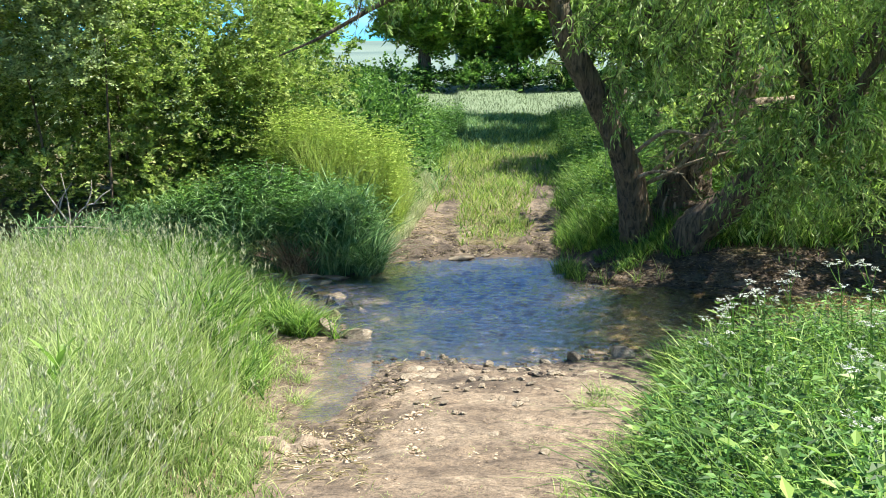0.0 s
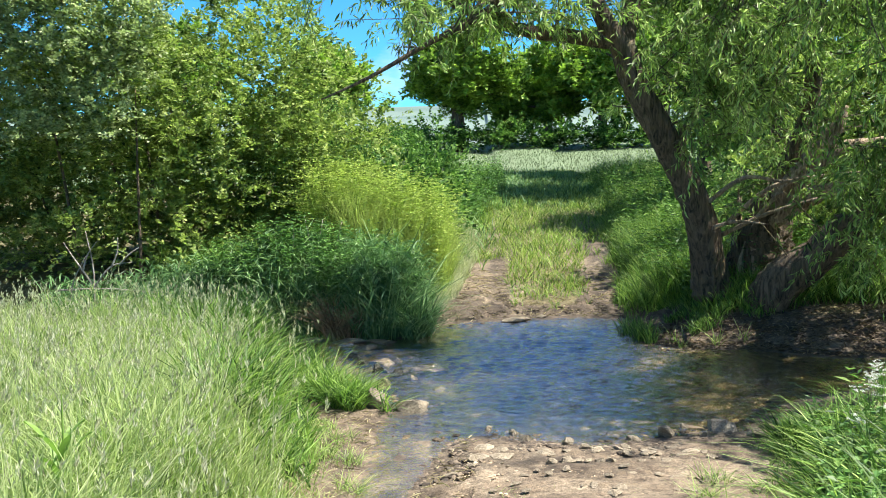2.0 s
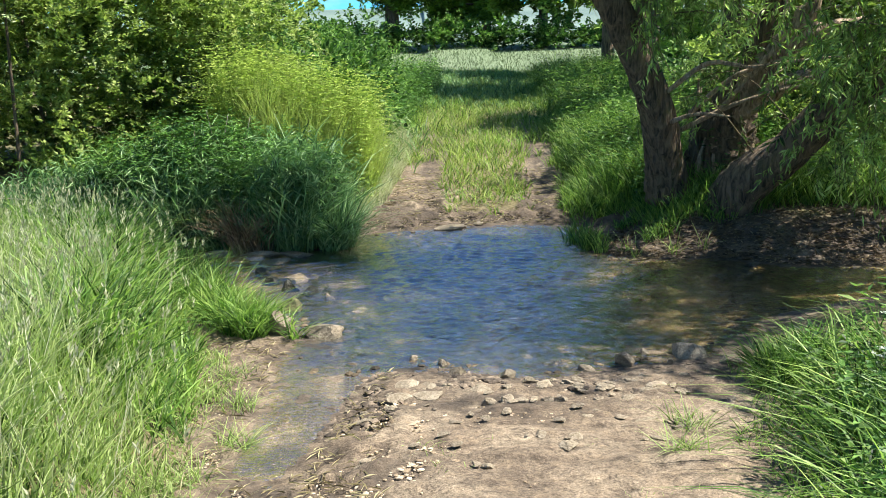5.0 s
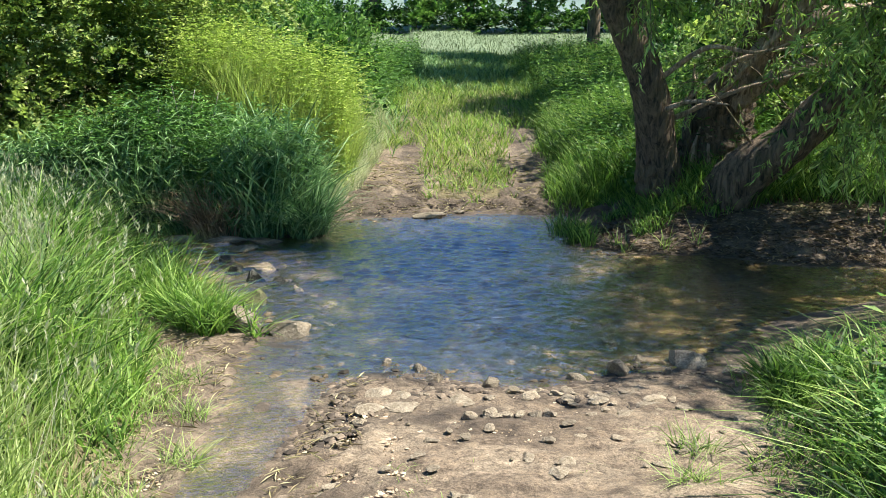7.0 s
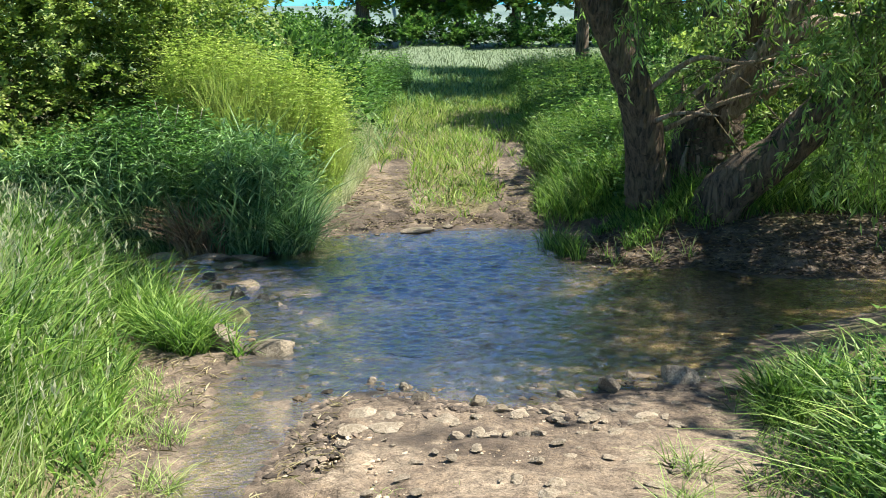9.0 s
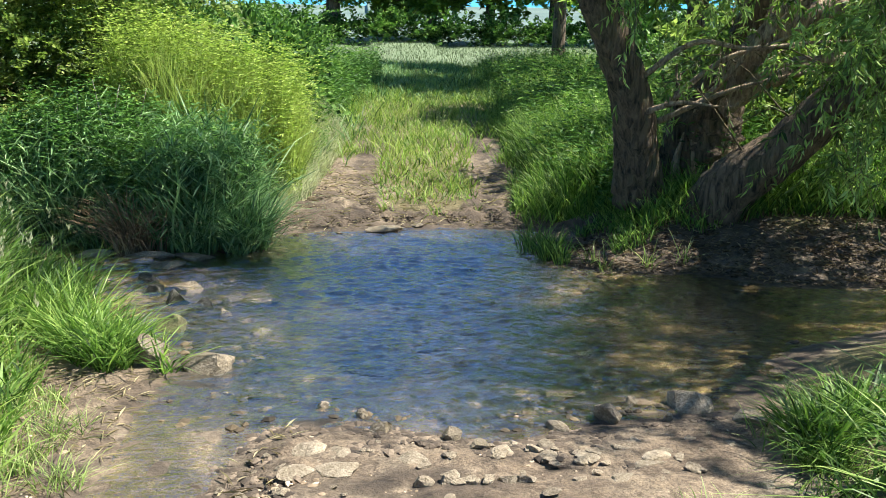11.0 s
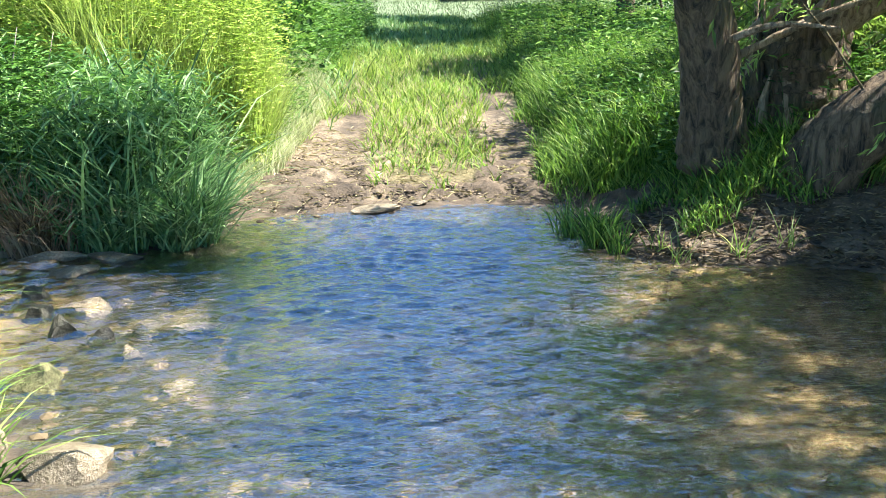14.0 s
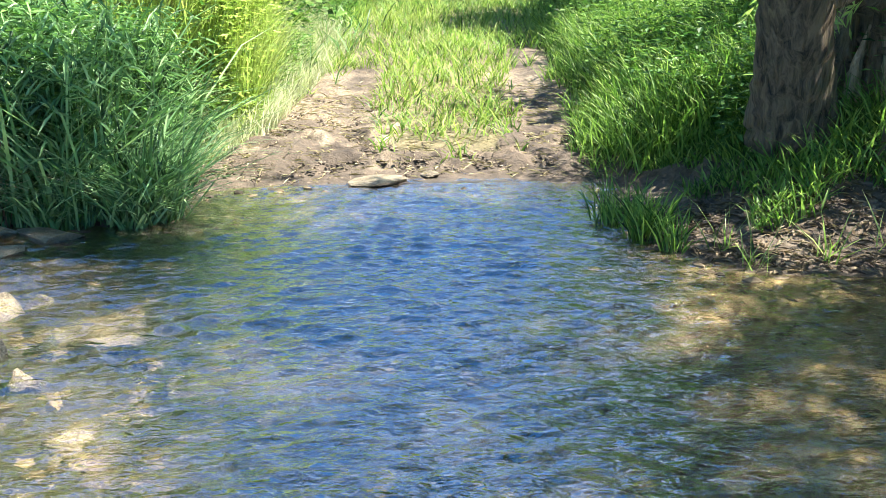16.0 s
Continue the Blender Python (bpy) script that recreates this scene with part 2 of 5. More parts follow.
    b1.inputs["Strength"].default_value, b1.inputs["Distance"].default_value = 0.8, 0.05
    l.new(mid.outputs[0], b1.inputs["Height"])
    b2 = n.new("ShaderNodeBump")
    b2.inputs["Strength"].default_value, b2.inputs["Distance"].default_value = 0.7, 0.012
    l.new(fine.outputs[0], b2.inputs["Height"])
    l.new(b1.outputs[0], b2.inputs["Normal"])
    l.new(b2.outputs[0], p.inputs["Normal"])
    return m


def water_material():
    m, n, l, p = nodes_of("stream_water")
    geo = n.new("ShaderNodeNewGeometry")
    mp = n.new("ShaderNodeMapping")
    mp.inputs["Scale"].default_value = (1.0, 2.4, 1.0)
    mp.inputs["Rotation"].default_value = (0, 0, radians(-4))
    l.new(geo.outputs["Position"], mp.inputs[0])
    w = noise_tex(n, l, 11.0, 2, 0.55, mp.outputs[0], 0.5)
    bump = n.new("ShaderNodeBump")
    bump.inputs["Strength"].default_value, bump.inputs["Distance"].default_value = 1.0, 0.018
    l.new(w.outputs[0], bump.inputs["Height"])
    l.new(bump.outputs[0], p.inputs["Normal"])
    p.inputs["Base Color"].default_value = (0.78, 0.74, 0.56, 1)
    p.inputs["Transmission Weight"].default_value = 1.0
    p.inputs["Roughness"].default_value = 0.01
    p.inputs["IOR"].default_value = 1.33
    p.inputs["Coat Weight"].default_value, p.inputs["Coat IOR"].default_value, p.inputs["Coat Roughness"].default_value = 1.0, 2.8, 0.01
    l.new(bump.outputs[0], p.inputs["Coat Normal"])
    return m


M_GROUND, M_WATER = ground_material(), water_material()


# ---- mesh helpers ----
def tri_mesh(name, V, T, mat, parent=None, label="", smooth=False, **attrs):
    """One mesh object from arrays of vertices and triangles, under a thing when parent is given."""
    V, T = np.asarray(V, np.float32), np.asarray(T, np.int32)
    me = bpy.data.meshes.new(name)
    me.vertices.add(len(V))
    me.vertices.foreach_set("co", V.ravel())
    me.loops.add(T.size)
    me.loops.foreach_set("vertex_index", T.ravel())
    me.polygons.add(len(T))
    me.polygons.foreach_set("loop_start", np.arange(0, T.size, 3, dtype=np.int32))
    me.polygons.foreach_set("loop_total", np.full(len(T), 3, np.int32))
    me.polygons.foreach_set("use_smooth", np.full(len(T), smooth, bool))
    for key, vals in attrs.items():
        me.attributes.new(key, "FLOAT", "POINT").data.foreach_set("value", np.asarray(vals, np.float32))
    me.update()
    me.validate()
    me.materials.append(mat)
    ob = new(name, me)
    if parent is not None:
        ob.parent = parent
    if label:
        tagged(ob, label)
    return ob


def thing(name, at, label, category, group="", kind=""):
    e = new(name)
    e.location = at
    e.empty_display_size = 0.2
    return tagged(e, label, category, group, kind)


def join(parts):
    Vs, Ts, k = [], [], 0
    for V, T in parts:
        Vs.append(V)
        Ts.append(T + k)
        k += len(V)
    return np.concatenate(Vs), np.concatenate(Ts)


def unit(a):
    return a / np.maximum(np.linalg.norm(a, axis=-1, keepdims=True), 1e-9)


def blades(P, H, W, lean=0.25, droop=0.35, wind=None):
    """Grass blades: three segments each, tapering, bent over. Returns vertices, triangles, height along the blade."""
    n = len(P)
    az = rng.uniform(0, 2 * np.pi, n)
    d = np.stack([np.cos(az), np.sin(az)], 1)
    if wind is not None:
        d = unit(d + np.array(wind))
    le, dr = lean * rng.uniform(0.1, 1.6, n), droop * rng.uniform(0.1, 1.7, n)
    fa = rng.uniform(0, 2 * np.pi, n)
    side = np.stack([np.cos(fa), np.sin(fa), np.zeros(n)], 1)
    V = np.zeros((n, 7, 3))
    tip = np.zeros((n, 7))
    for k, (s, w) in enumerate(((0, 0.8), (0.38, 1.0), (0.74, 0.7), (1.0, 0.0))):
        c = np.zeros((n, 3))
        c[:, :2] = P[:, :2] + d * (H * (le * s + dr * s * s))[:, None]
        c[:, 2] = P[:, 2] + H * (s - 0.45 * dr * s ** 3) * (1 - 0.3 * le * le)
        if k < 3:
            V[:, 2 * k], V[:, 2 * k + 1] = c - side * (W * w / 2)[:, None], c + side * (W * w / 2)[:, None]
            tip[:, 2 * k:2 * k + 2] = s
        else:
            V[:, 6], tip[:, 6] = c, 1
    T = np.array([[0, 1, 3], [0, 3, 2], [2, 3, 5], [2, 5, 4], [4, 5, 6]])
    T = (np.arange(n)[:, None, None] * 7 + T[None]).reshape(-1, 3)
    return V.reshape(-1, 3), T, tip.ravel()


def leaves(C, D, N, L, W, fold=0.25):
    """Leaves: two triangles each, folded along the rib."""
    n = len(C)
    D = unit(D)
    S = unit(np.cross(D, N))
    N = np.cross(S, D)
    L, W = np.broadcast_to(L, (n,))[:, None], np.broadcast_to(W, (n,))[:, None]
    m = C + D * L * 0.45
    V = np.stack([C, m - S * W / 2 + N * W * fold, C + D * L - N * L * 0.08, m + S * W / 2 + N * W * fold], 1)
    T = (np.arange(n)[:, None, None] * 4 + np.array([[0, 1, 2], [0, 2, 3]])[None]).reshape(-1, 3)
    return V.reshape(-1, 3), T


def rand_dirs(n):
    return unit(rng.normal(size=(n, 3)))


def spline(pts, n):
    """A smooth line through the points."""
    pts = np.asarray(pts, float)
    k = len(pts)
    ext = np.concatenate([[2 * pts[0] - pts[1]], pts, [2 * pts[-1] - pts[-2]]])
    u = np.linspace(0, k - 1 - 1e-6, n)
    i = u.astype(int)
    f = (u - i)[:, None]
    a, b, c, d = ext[i], ext[i + 1], ext[i + 2], ext[i + 3]
    return 0.5 * (2 * b + (c - a) * f + (2 * a - 5 * b + 4 * c - d) * f ** 2 + (3 * b - a - 3 * c + d) * f ** 3)


def tube(pts, radii, sides=10, rough=0.0, n=None):
    """A limb: a tapered tube along a line, with an uneven, ridged surface."""
    pts = np.asarray(pts, float)
    n = n or max(6, 4 * len(pts))
    line = spline(pts, n)
    rad = np.interp(np.linspace(0, 1, n), np.linspace(0, 1, len(radii)), radii)
    tan = unit(np.gradient(line, axis=0))
    ref = np.array([0.3, 1.0, 0.1]) if abs(tan[0][2]) > 0.6 else np.array([0.0, 0.1, 1.0])
    a = unit(np.cross(tan, ref))
    b = np.cross(tan, a)
    th = np.linspace(0, 2 * np.pi, sides, endpoint=False)
    wob = 1 + rough * (0.6 * rng.normal(size=(n, sides)) + 0.8 * np.sin(th * 3 + 0.8 * np.linspace(0, n / 5, n)[:, None]))
    ring = a[:, None] * np.cos(th)[None, :, None] + b[:, None] * np.sin(th)[None, :, None]
    V = (line[:, None] + ring * (rad[:, None] * wob)[..., None]).reshape(-1, 3)
    i, j = np.meshgrid(np.arange(n - 1), np.arange(sides), indexing="ij")
    p, q = i * sides + j, i * sides + (j + 1) % sides
    T = np.concatenate([np.stack([p, q, q + sides], -1).reshape(-1, 3), np.stack([p, q + sides, p + sides], -1).reshape(-1, 3)])
    cap = len(V)
    V = np.concatenate([V, line[:1] , line[-1:]])
    e = (n - 1) * sides
    c0 = np.stack([np.full(sides, cap), (np.arange(sides) + 1) % sides, np.arange(sides)], 1)
    c1 = np.stack([np.full(sides, cap + 1), e + np.arange(sides), e + (np.arange(sides) + 1) % sides], 1)
    return V, np.concatenate([T, c0, c1])


# ---- the lie of the land ----
NEAR_SHORE = [(-30, 18.5), (-14, 17.0), (-8, 15.9), (-4.5, 15.0), (-2.75, 14.3), (-2.2, 13.1), (-1.5, 12.2), (-1.1, 11.7), (-1.2, 10.9), (-1.2, 9.8), (-1.2, 8.9), (-0.95, 8.7), (-0.78, 9.2),
              (-0.58, 10.2), (-0.42, 10.6), (0.0, 10.62), (0.57, 10.46), (0.82, 10.32), (1.11, 10.42), (1.6, 10.6), (2.3, 10.75), (2.6, 11.3), (3.3, 11.9), (4.4, 12.4), (7, 12.9), (12, 13.6), (30, 14.5)]
FAR_SHORE = [(30, 16.5), (12, 15.3), (7.5, 14.3), (5.0, 13.6), (4.05, 13.7), (3.35, 14.25), (2.6, 14.25), (2.16, 14.65), (1.98, 15.0), (1.92, 16.6), (1.4, 16.85), (0.3, 16.77), (-0.95, 16.4),
             (-1.3, 15.3), (-1.95, 15.3), (-3.1, 15.8), (-4.5, 16.4), (-8, 17.4), (-14, 18.6), (-30, 20.5)]
BANKS = np.array(NEAR_SHORE + FAR_SHORE, float)


def shore(x, y):
    """Metres from the water's edge: positive on land, negative in the stream."""
    p = np.stack([np.ravel(x), np.ravel(y)], 1)
    best, inside = np.full(len(p), 1e9), np.zeros(len(p), bool)
    for a, b in zip(BANKS, np.roll(BANKS, -1, 0)):
        e = b - a
        t = np.clip(((p - a) @ e) / (e @ e), 0, 1)
        best = np.minimum(best, np.linalg.norm(p - a - t[:, None] * e, axis=1))
        cross = (a[1] > p[:, 1]) != (b[1] > p[:, 1])
        inside ^= cross & (p[:, 0] < a[0] + (p[:, 1] - a[1]) * e[0] / (e[1] if e[1] else 1e-9))
    return np.where(inside, -best, best).reshape(np.shape(x))


def step(a, b, v):
    t = np.clip((v - a) / (b - a), 0, 1)
    return t * t * (3 - 2 * t)


def track(y):
    """Height of the track above the water."""
    return np.interp(y, [-30, -8, -2, 1, 3.3, 4.5, 5.7, 7, 8.9, 10.3, 10.9, 16.3, 17.2, 18.2, 22, 30, 38, 54, 70, 110, 200, 400, 900, 3000],
                     [3.4, 2.6, 1.95, 1.43, 0.98, 0.82, 0.58, 0.36, 0.14, 0.04, 0.03, 0.03, 0.13, 0.22, 0.52, 1.15, 1.77, 3.0, 4.0, 6.2, 12.0, 25, 42, 70])


def edge_left(y):
    return np.interp(y, [-10, 3, 4.7, 6.1, 7.2, 8.7, 10, 11.2, 12, 16, 17, 18, 22, 30, 40], [-1.1, -1.0, -1.0, -1.15, -1.15, -1.35, -1.6, -1.85, -2.2, -1.25, -1.05, -0.7, -0.3, 0.0, 0.2])


def edge_right(y):
    return np.interp(y, [-10, 3, 5, 5.8, 8, 9, 9.8, 11, 14, 16, 17, 18, 22, 30, 40], [1.3, 1.0, 0.95, 1.02, 1.8, 2.1, 2.35, 2.65, 2.6, 1.9, 2.0, 2.25, 2.55, 3.0, 3.5])


def rut_left(y):
    return 0.02 + 0.01 * (y - 18)


def rut_right(y):
    return 1.88 + 0.06 * (y - 18)


def ground(x, y, d=None, fine=True):
    """Height of the ground."""
    x, y = np.asarray(x, float), np.asarray(y, float)
    d = shore(x, y) if d is None else d
    z = track(y)
    out_l, out_r = edge_left(y) - x, x - edge_right(y)
    lift_l = np.interp(y, [-5, 3, 5, 7, 9, 12, 14, 15.2, 16.5, 18, 22, 40, 60], [0.15, 0.1, 0.12, 0.35, 0.5, 0.55, 0.5, 0.35, 0.55, 0.6, 0.4, 0.15, 0])
    lift_r = np.interp(y, [-5, 3, 5, 7, 9, 11, 13.5, 14.6, 16, 18, 22, 40, 60], [0.2, 0.2, 0.18, 0.25, 0.3, 0.3, 0.25, 0.4, 0.7, 0.65, 0.4, 0.1, 0])
    wide = np.interp(y, [14, 16], [0.9, 2.2])
    z = z + lift_l * step(0, wide, out_l) + lift_r * step(0, wide, out_r)
    mid = (y > 15) & (y < 24)
    z = z - np.where(mid, 0.05, 0.0) * (np.exp(-((x - rut_left(y)) / 0.22) ** 2) + np.exp(-((x - rut_right(y)) / 0.22) ** 2))
    on_land = step(-0.25, 1.3, d) - step(-0.25, 1.3, 0.0)
    soft = np.minimum(z, 0.2 * d)
    steep = z * on_land
    ford = step(0.2, -0.3, out_l) * step(0.2, -0.3, out_r)
    land = ford * soft + (1 - ford) * np.minimum(steep, z)
    bed = -0.28 * step(0.0, 1.4, -d) * (0.75 + 0.25 * np.sin(1.7 * x + 0.6 * y))
    inlet = step(11.2, 10.4, y)
    bed = bed * (1 - 0.3 * inlet)
    return np.where(d > 0, land, bed)


def wobble(x, y, scale, seed=0.0):
    """Cheap uneven relief, between -1 and 1."""
    r = np.random.default_rng(int(seed * 10) + 3)
    out = np.zeros(np.shape(x))
    for k in range(7):
        a, f, ph = r.uniform(0, 6.28), r.uniform(0.6, 1.9) / scale, r.uniform(0, 6.28)
        out = out + np.sin(2 * np.pi * f * (np.cos(a) * x + np.sin(a) * y) + ph + 1.3 * np.sin(2 * np.pi * 0.43 * f * (np.sin(a) * x - np.cos(a) * y) + 2 * ph))
    return out / 4.2


def vnoise(x, y, scale, seed=0):
    """Lattice noise between -1 and 1, in two octaves."""
    r = np.random.default_rng(900 + seed)
    lat = r.uniform(-1, 1, (128, 128))
    out = np.zeros(np.shape(x))
    for k, amp in ((1.0, 0.7), (2.3, 0.4)):
        u, w = x * k / scale + 37.3 * k, y * k / scale + 11.7 * k
        i, j = np.floor(u).astype(int), np.floor(w).astype(int)
        f, g = u - i, w - j
        f, g = f * f * (3 - 2 * f), g * g * (3 - 2 * g)
        a, b = lat[i % 128, j % 128], lat[(i + 1) % 128, j % 128]
        c, d = lat[i % 128, (j + 1) % 128], lat[(i + 1) % 128, (j + 1) % 128]
        out = out + amp * ((a * (1 - f) + b * f) * (1 - g) + (c * (1 - f) + d * f) * g)
    return out


def spread(lo, hi, fine_lo, fine_hi, fine, grow=1.16):
    """Grid lines: close together in the middle, wider and wider outside."""
    mid = np.arange(fine_lo, fine_hi + fine, fine)
    up, s, v = [], fine, mid[-1]
    while v < hi:
        s *= grow
        v += s
        up.append(v)
    dn, s, v = [], fine, mid[0]
    while v > lo:
        s *= grow
        v -= s
        dn.append(v)
    return np.array(dn[::-1] + list(mid) + up)


def make_ground():
    gx, gy = spread(-1500, 1500, -4.0, 6.0, 0.05), spread(-400, 3000, 4.0, 19.5, 0.05, 1.12)
    X, Y = np.meshgrid(gx, gy)
    d = shore(X, Y)
    Z = ground(X, Y, d)
    out = np.maximum(edge_left(Y) - X, X - edge_right(Y))
    soil = step(0.5, -0.15, out + 0.25 * wobble(X, Y, 1.1, 1)) * step(30, 22, Y + 2 * wobble(X, Y, 2.0, 2))
    shelf = step(1.5, 0.7, d + 0.3 * wobble(X, Y, 0.8, 3)) * (X > 1.7) * (Y > 13) * (X < 9)
    strip = np.where((Y > 17.4) & (np.abs(X - 0.95 - 0.035 * (Y - 18)) < 0.5 + 0.12 * wobble(X, Y, 0.7, 6)), 0.25, 1.0)
    soil = np.maximum(soil * strip, shelf)
    soil = np.maximum(soil, step(0.5, 0.1, d))
    near = (np.abs(X) < 8) & (Y > 0) & (Y < 26)
    mud = soil * step(0.0, 0.3, d) * near
    churn = step(1.2, 0.2, np.abs(X + 0.9 - 0.0 * Y)) * step(6.5, 8, Y) * step(11.5, 10.5, Y) + step(15.9, 16.4, Y) * step(19, 17.5, Y)
    Z = Z + near * mud * (0.025 * vnoise(X, Y, 0.55, 1) + 0.02 * vnoise(X, Y, 0.16, 2) + 0.085 * churn * vnoise(X, Y, 0.15, 3))
    Z = Z + near * 0.03 * vnoise(X, Y, 0.8, 4) * step(0.2, 1.0, d) * (1 - soil)
    Z = Z + near * 0.05 * vnoise(X, Y, 0.4, 5) * step(0.1, 0.5, -d)
    inlet = step(11.3, 10.3, Y) * step(0.6, 0.2, np.abs(X + 0.95))
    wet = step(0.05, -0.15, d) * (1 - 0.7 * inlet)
    rim = step(np.where(Y > 15, 0.75, 0.42), 0.04, d + 0.25 * vnoise(X, Y, 0.3, 6)) * (d > -0.1) * (1 - 0.6 * inlet)
    rut = np.maximum(np.exp(-((X - rut_left(Y)) / 0.2) ** 2), np.exp(-((X - rut_right(Y)) / 0.2) ** 2)) * step(16.8, 17.4, Y)
    patch = 0.7 * rut * step(-0.6, 0.2, vnoise(X, Y, 0.3, 11)) + 0.85 * np.clip(churn + 0.35, 0, 1) * step(-0.1, 0.45, vnoise(X, Y, 0.45, 7) + 0.35 * (Y > 15) + 0.5 * vnoise(X, Y, 0.13, 13)) * soil
    # Branch shadow painted as a dark strip across the near shore.
    painted_dark = np.exp(-((X - 0.4) / 0.62) ** 2 - ((Y - 9.68 - 0.1 * X) / 0.22) ** 2) * 1.3 * step(-0.5, 0.1, vnoise(X, Y, 0.2, 12))
    # Hollows of the churned mud darkened in colour, standing in for their shade.
    pit_shade = 0.8 * np.clip(churn, 0, 1) * step(0.0, -0.45, vnoise(X, Y, 0.15, 3)) * soil
    patch = np.maximum(np.maximum(patch, pit_shade), painted_dark)
    # Damp rim and mud, plus painted shade: hollows, shore strip, under the willow.
    damp_shade = np.clip(np.maximum(np.maximum(0.9 * rim, patch), shelf * (0.75 + 0.25 * vnoise(X, Y, 0.5, 8))), 0, 1) * near
    hill = step(60, 75, Y)
    Z = Z + hill * 2.0 * wobble(X, Y, 260, 2)
    field = step(36.5, 38.5, Y + 0.8 * wobble(X, Y, 6, 3))
    V = np.stack([X, Y, Z], -1).reshape(-1, 3)
    ny, nx = X.shape
    i, j = np.meshgrid(np.arange(ny - 1), np.arange(nx - 1), indexing="ij")
    p = i * nx + j
    T = np.concatenate([np.stack([p, p + 1, p + nx + 1], -1).reshape(-1, 3), np.stack([p, p + nx + 1, p + nx], -1).reshape(-1, 3)])
    ob = tri_mesh("ground", V, T, M_GROUND, smooth=True, soil=soil.ravel(), far=field.ravel(), wet=wet.ravel(), damp_shade=damp_shade.ravel(), hill=step(57, 63, Y).ravel())
    tagged(ob, "bare stony earth track with grassy banks and far fields", "ground", kind="structure")


def make_water():
    gx, gy = spread(-30, 30, -3.2, 5.2, 0.022, 1.2), spread(8.0, 21, 8.7, 17.0, 0.018, 1.2)
    X, Y = np.meshgrid(gx, gy)
    # wavelets run across the flow; brisk over the riffle, slack under the willow and in the muddy inlet
    brisk = np.interp(X, [-3.2, -2.0, -0.5, 1.2, 2.4, 4.0], [1.8, 2.2, 1.4, 1.2, 0.4, 0.24]) * (0.75 + 0.5 * vnoise(X, Y, 1.3, 26))
    brisk = brisk * (1 - 0.85 * step(11.2, 10.4, Y) * step(-0.3, -0.6, X))
    r = np.random.default_rng(41)
    U, W = X + 0.16 * vnoise(X, Y, 0.9, 21), Y + 0.09 * vnoise(X, Y, 0.8, 22)
    Z = brisk * 0.008 * vnoise(0.5 * X, 1.4 * Y, 0.6, 23)
    for k in range(22):
        length, turn, phase = r.uniform(0.07, 0.19), r.normal() * 0.42, r.uniform(0, 6.28)
        patch = step(-0.35, 0.5, vnoise(X, Y, 0.45, 30 + k))
        wave = np.sin(2 * np.pi / length * (W * np.cos(turn) + U * np.sin(turn)) + phase)
        Z = Z + brisk * patch * 0.0145 * length * (wave + 0.3 * wave ** 2)
    Z = Z * (np.abs(X) < 8)
    V = np.stack([X, Y, Z], -1).reshape(-1, 3)
    ny, nx = X.shape
    i, j = np.meshgrid(np.arange(ny - 1), np.arange(nx - 1), indexing="ij")
    p = i * nx + j
    T = np.concatenate([np.stack([p, p + 1, p + nx + 1], -1).reshape(-1, 3), np.stack([p, p + nx + 1, p + nx], -1).reshape(-1, 3)])
    keep = (shore(V[:, 0], V[:, 1]) < 0.75)[T].any(1)
    ob = tri_mesh("water", V, T[keep], M_WATER, smooth=True)
    ob.visible_shadow = False
    tagged(ob, "shallow clear rippled stream crossing the track", "water", kind="structure")


make_ground()
make_water()


# ---- trees ----
def twigs_and_leaves(starts, outward, length, droop, per, leaf_l, leaf_w):
    """Hanging twigs with narrow leaves. Returns (twig mesh, leaf mesh)."""
    n, K = len(starts), 5
    L = length * rng.uniform(0.5, 1.3, n)
    d = unit(outward + 0.5 * rand_dirs(n))
    s = np.linspace(0, 1, K)
    pts = starts[:, None] + d[:, None] * (L[:, None] * s)[..., None]
    pts[:, :, 2] -= (droop * L)[:, None] * (s ** 1.8)
    pts[:, :, :2] += 0.05 * rng.normal(size=(n, K, 2)) * s[None, :, None]
    w = 0.0025
    off = np.array([[w, 0, 0], [-w / 2, w, 0], [-w / 2, -w, 0]])
    V = (pts[:, :, None] + off[None, None]).reshape(-1, 3)
    base = np.arange(n)[:, None, None] * (K * 3)
    loc = []
    for k in range(K - 1):
        for a in range(3):
            b = (a + 1) % 3
            loc += [[3 * k + a, 3 * k + b, 3 * k + 3 + b], [3 * k + a, 3 * k + 3 + b, 3 * k + 3 + a]]
    T = (base + np.array(loc)[None]).reshape(-1, 3)
    u = rng.uniform(0.1, 1, (n, per)) * (K - 1.001)
    i = u.astype(int)
    f = (u - i)[..., None]
    r = np.arange(n)[:, None]
    C = (pts[r, i] * (1 - f) + pts[r, i + 1] * f).reshape(-1, 3)
    along = unit(pts[r, i + 1] - pts[r, i]).reshape(-1, 3)
    D = unit(along * 0.6 + 0.75 * rand_dirs(len(C)) + np.array([0, 0, -0.35]))
    Nn = rand_dirs(len(C)) + np.array([0, 0, 0.7])
    LV, LT = leaves(C, D, Nn, leaf_l * rng.uniform(0.6, 1.25, len(C)), leaf_w * rng.uniform(0.7, 1.2, len(C)))
    return (V, T), (LV, LT)


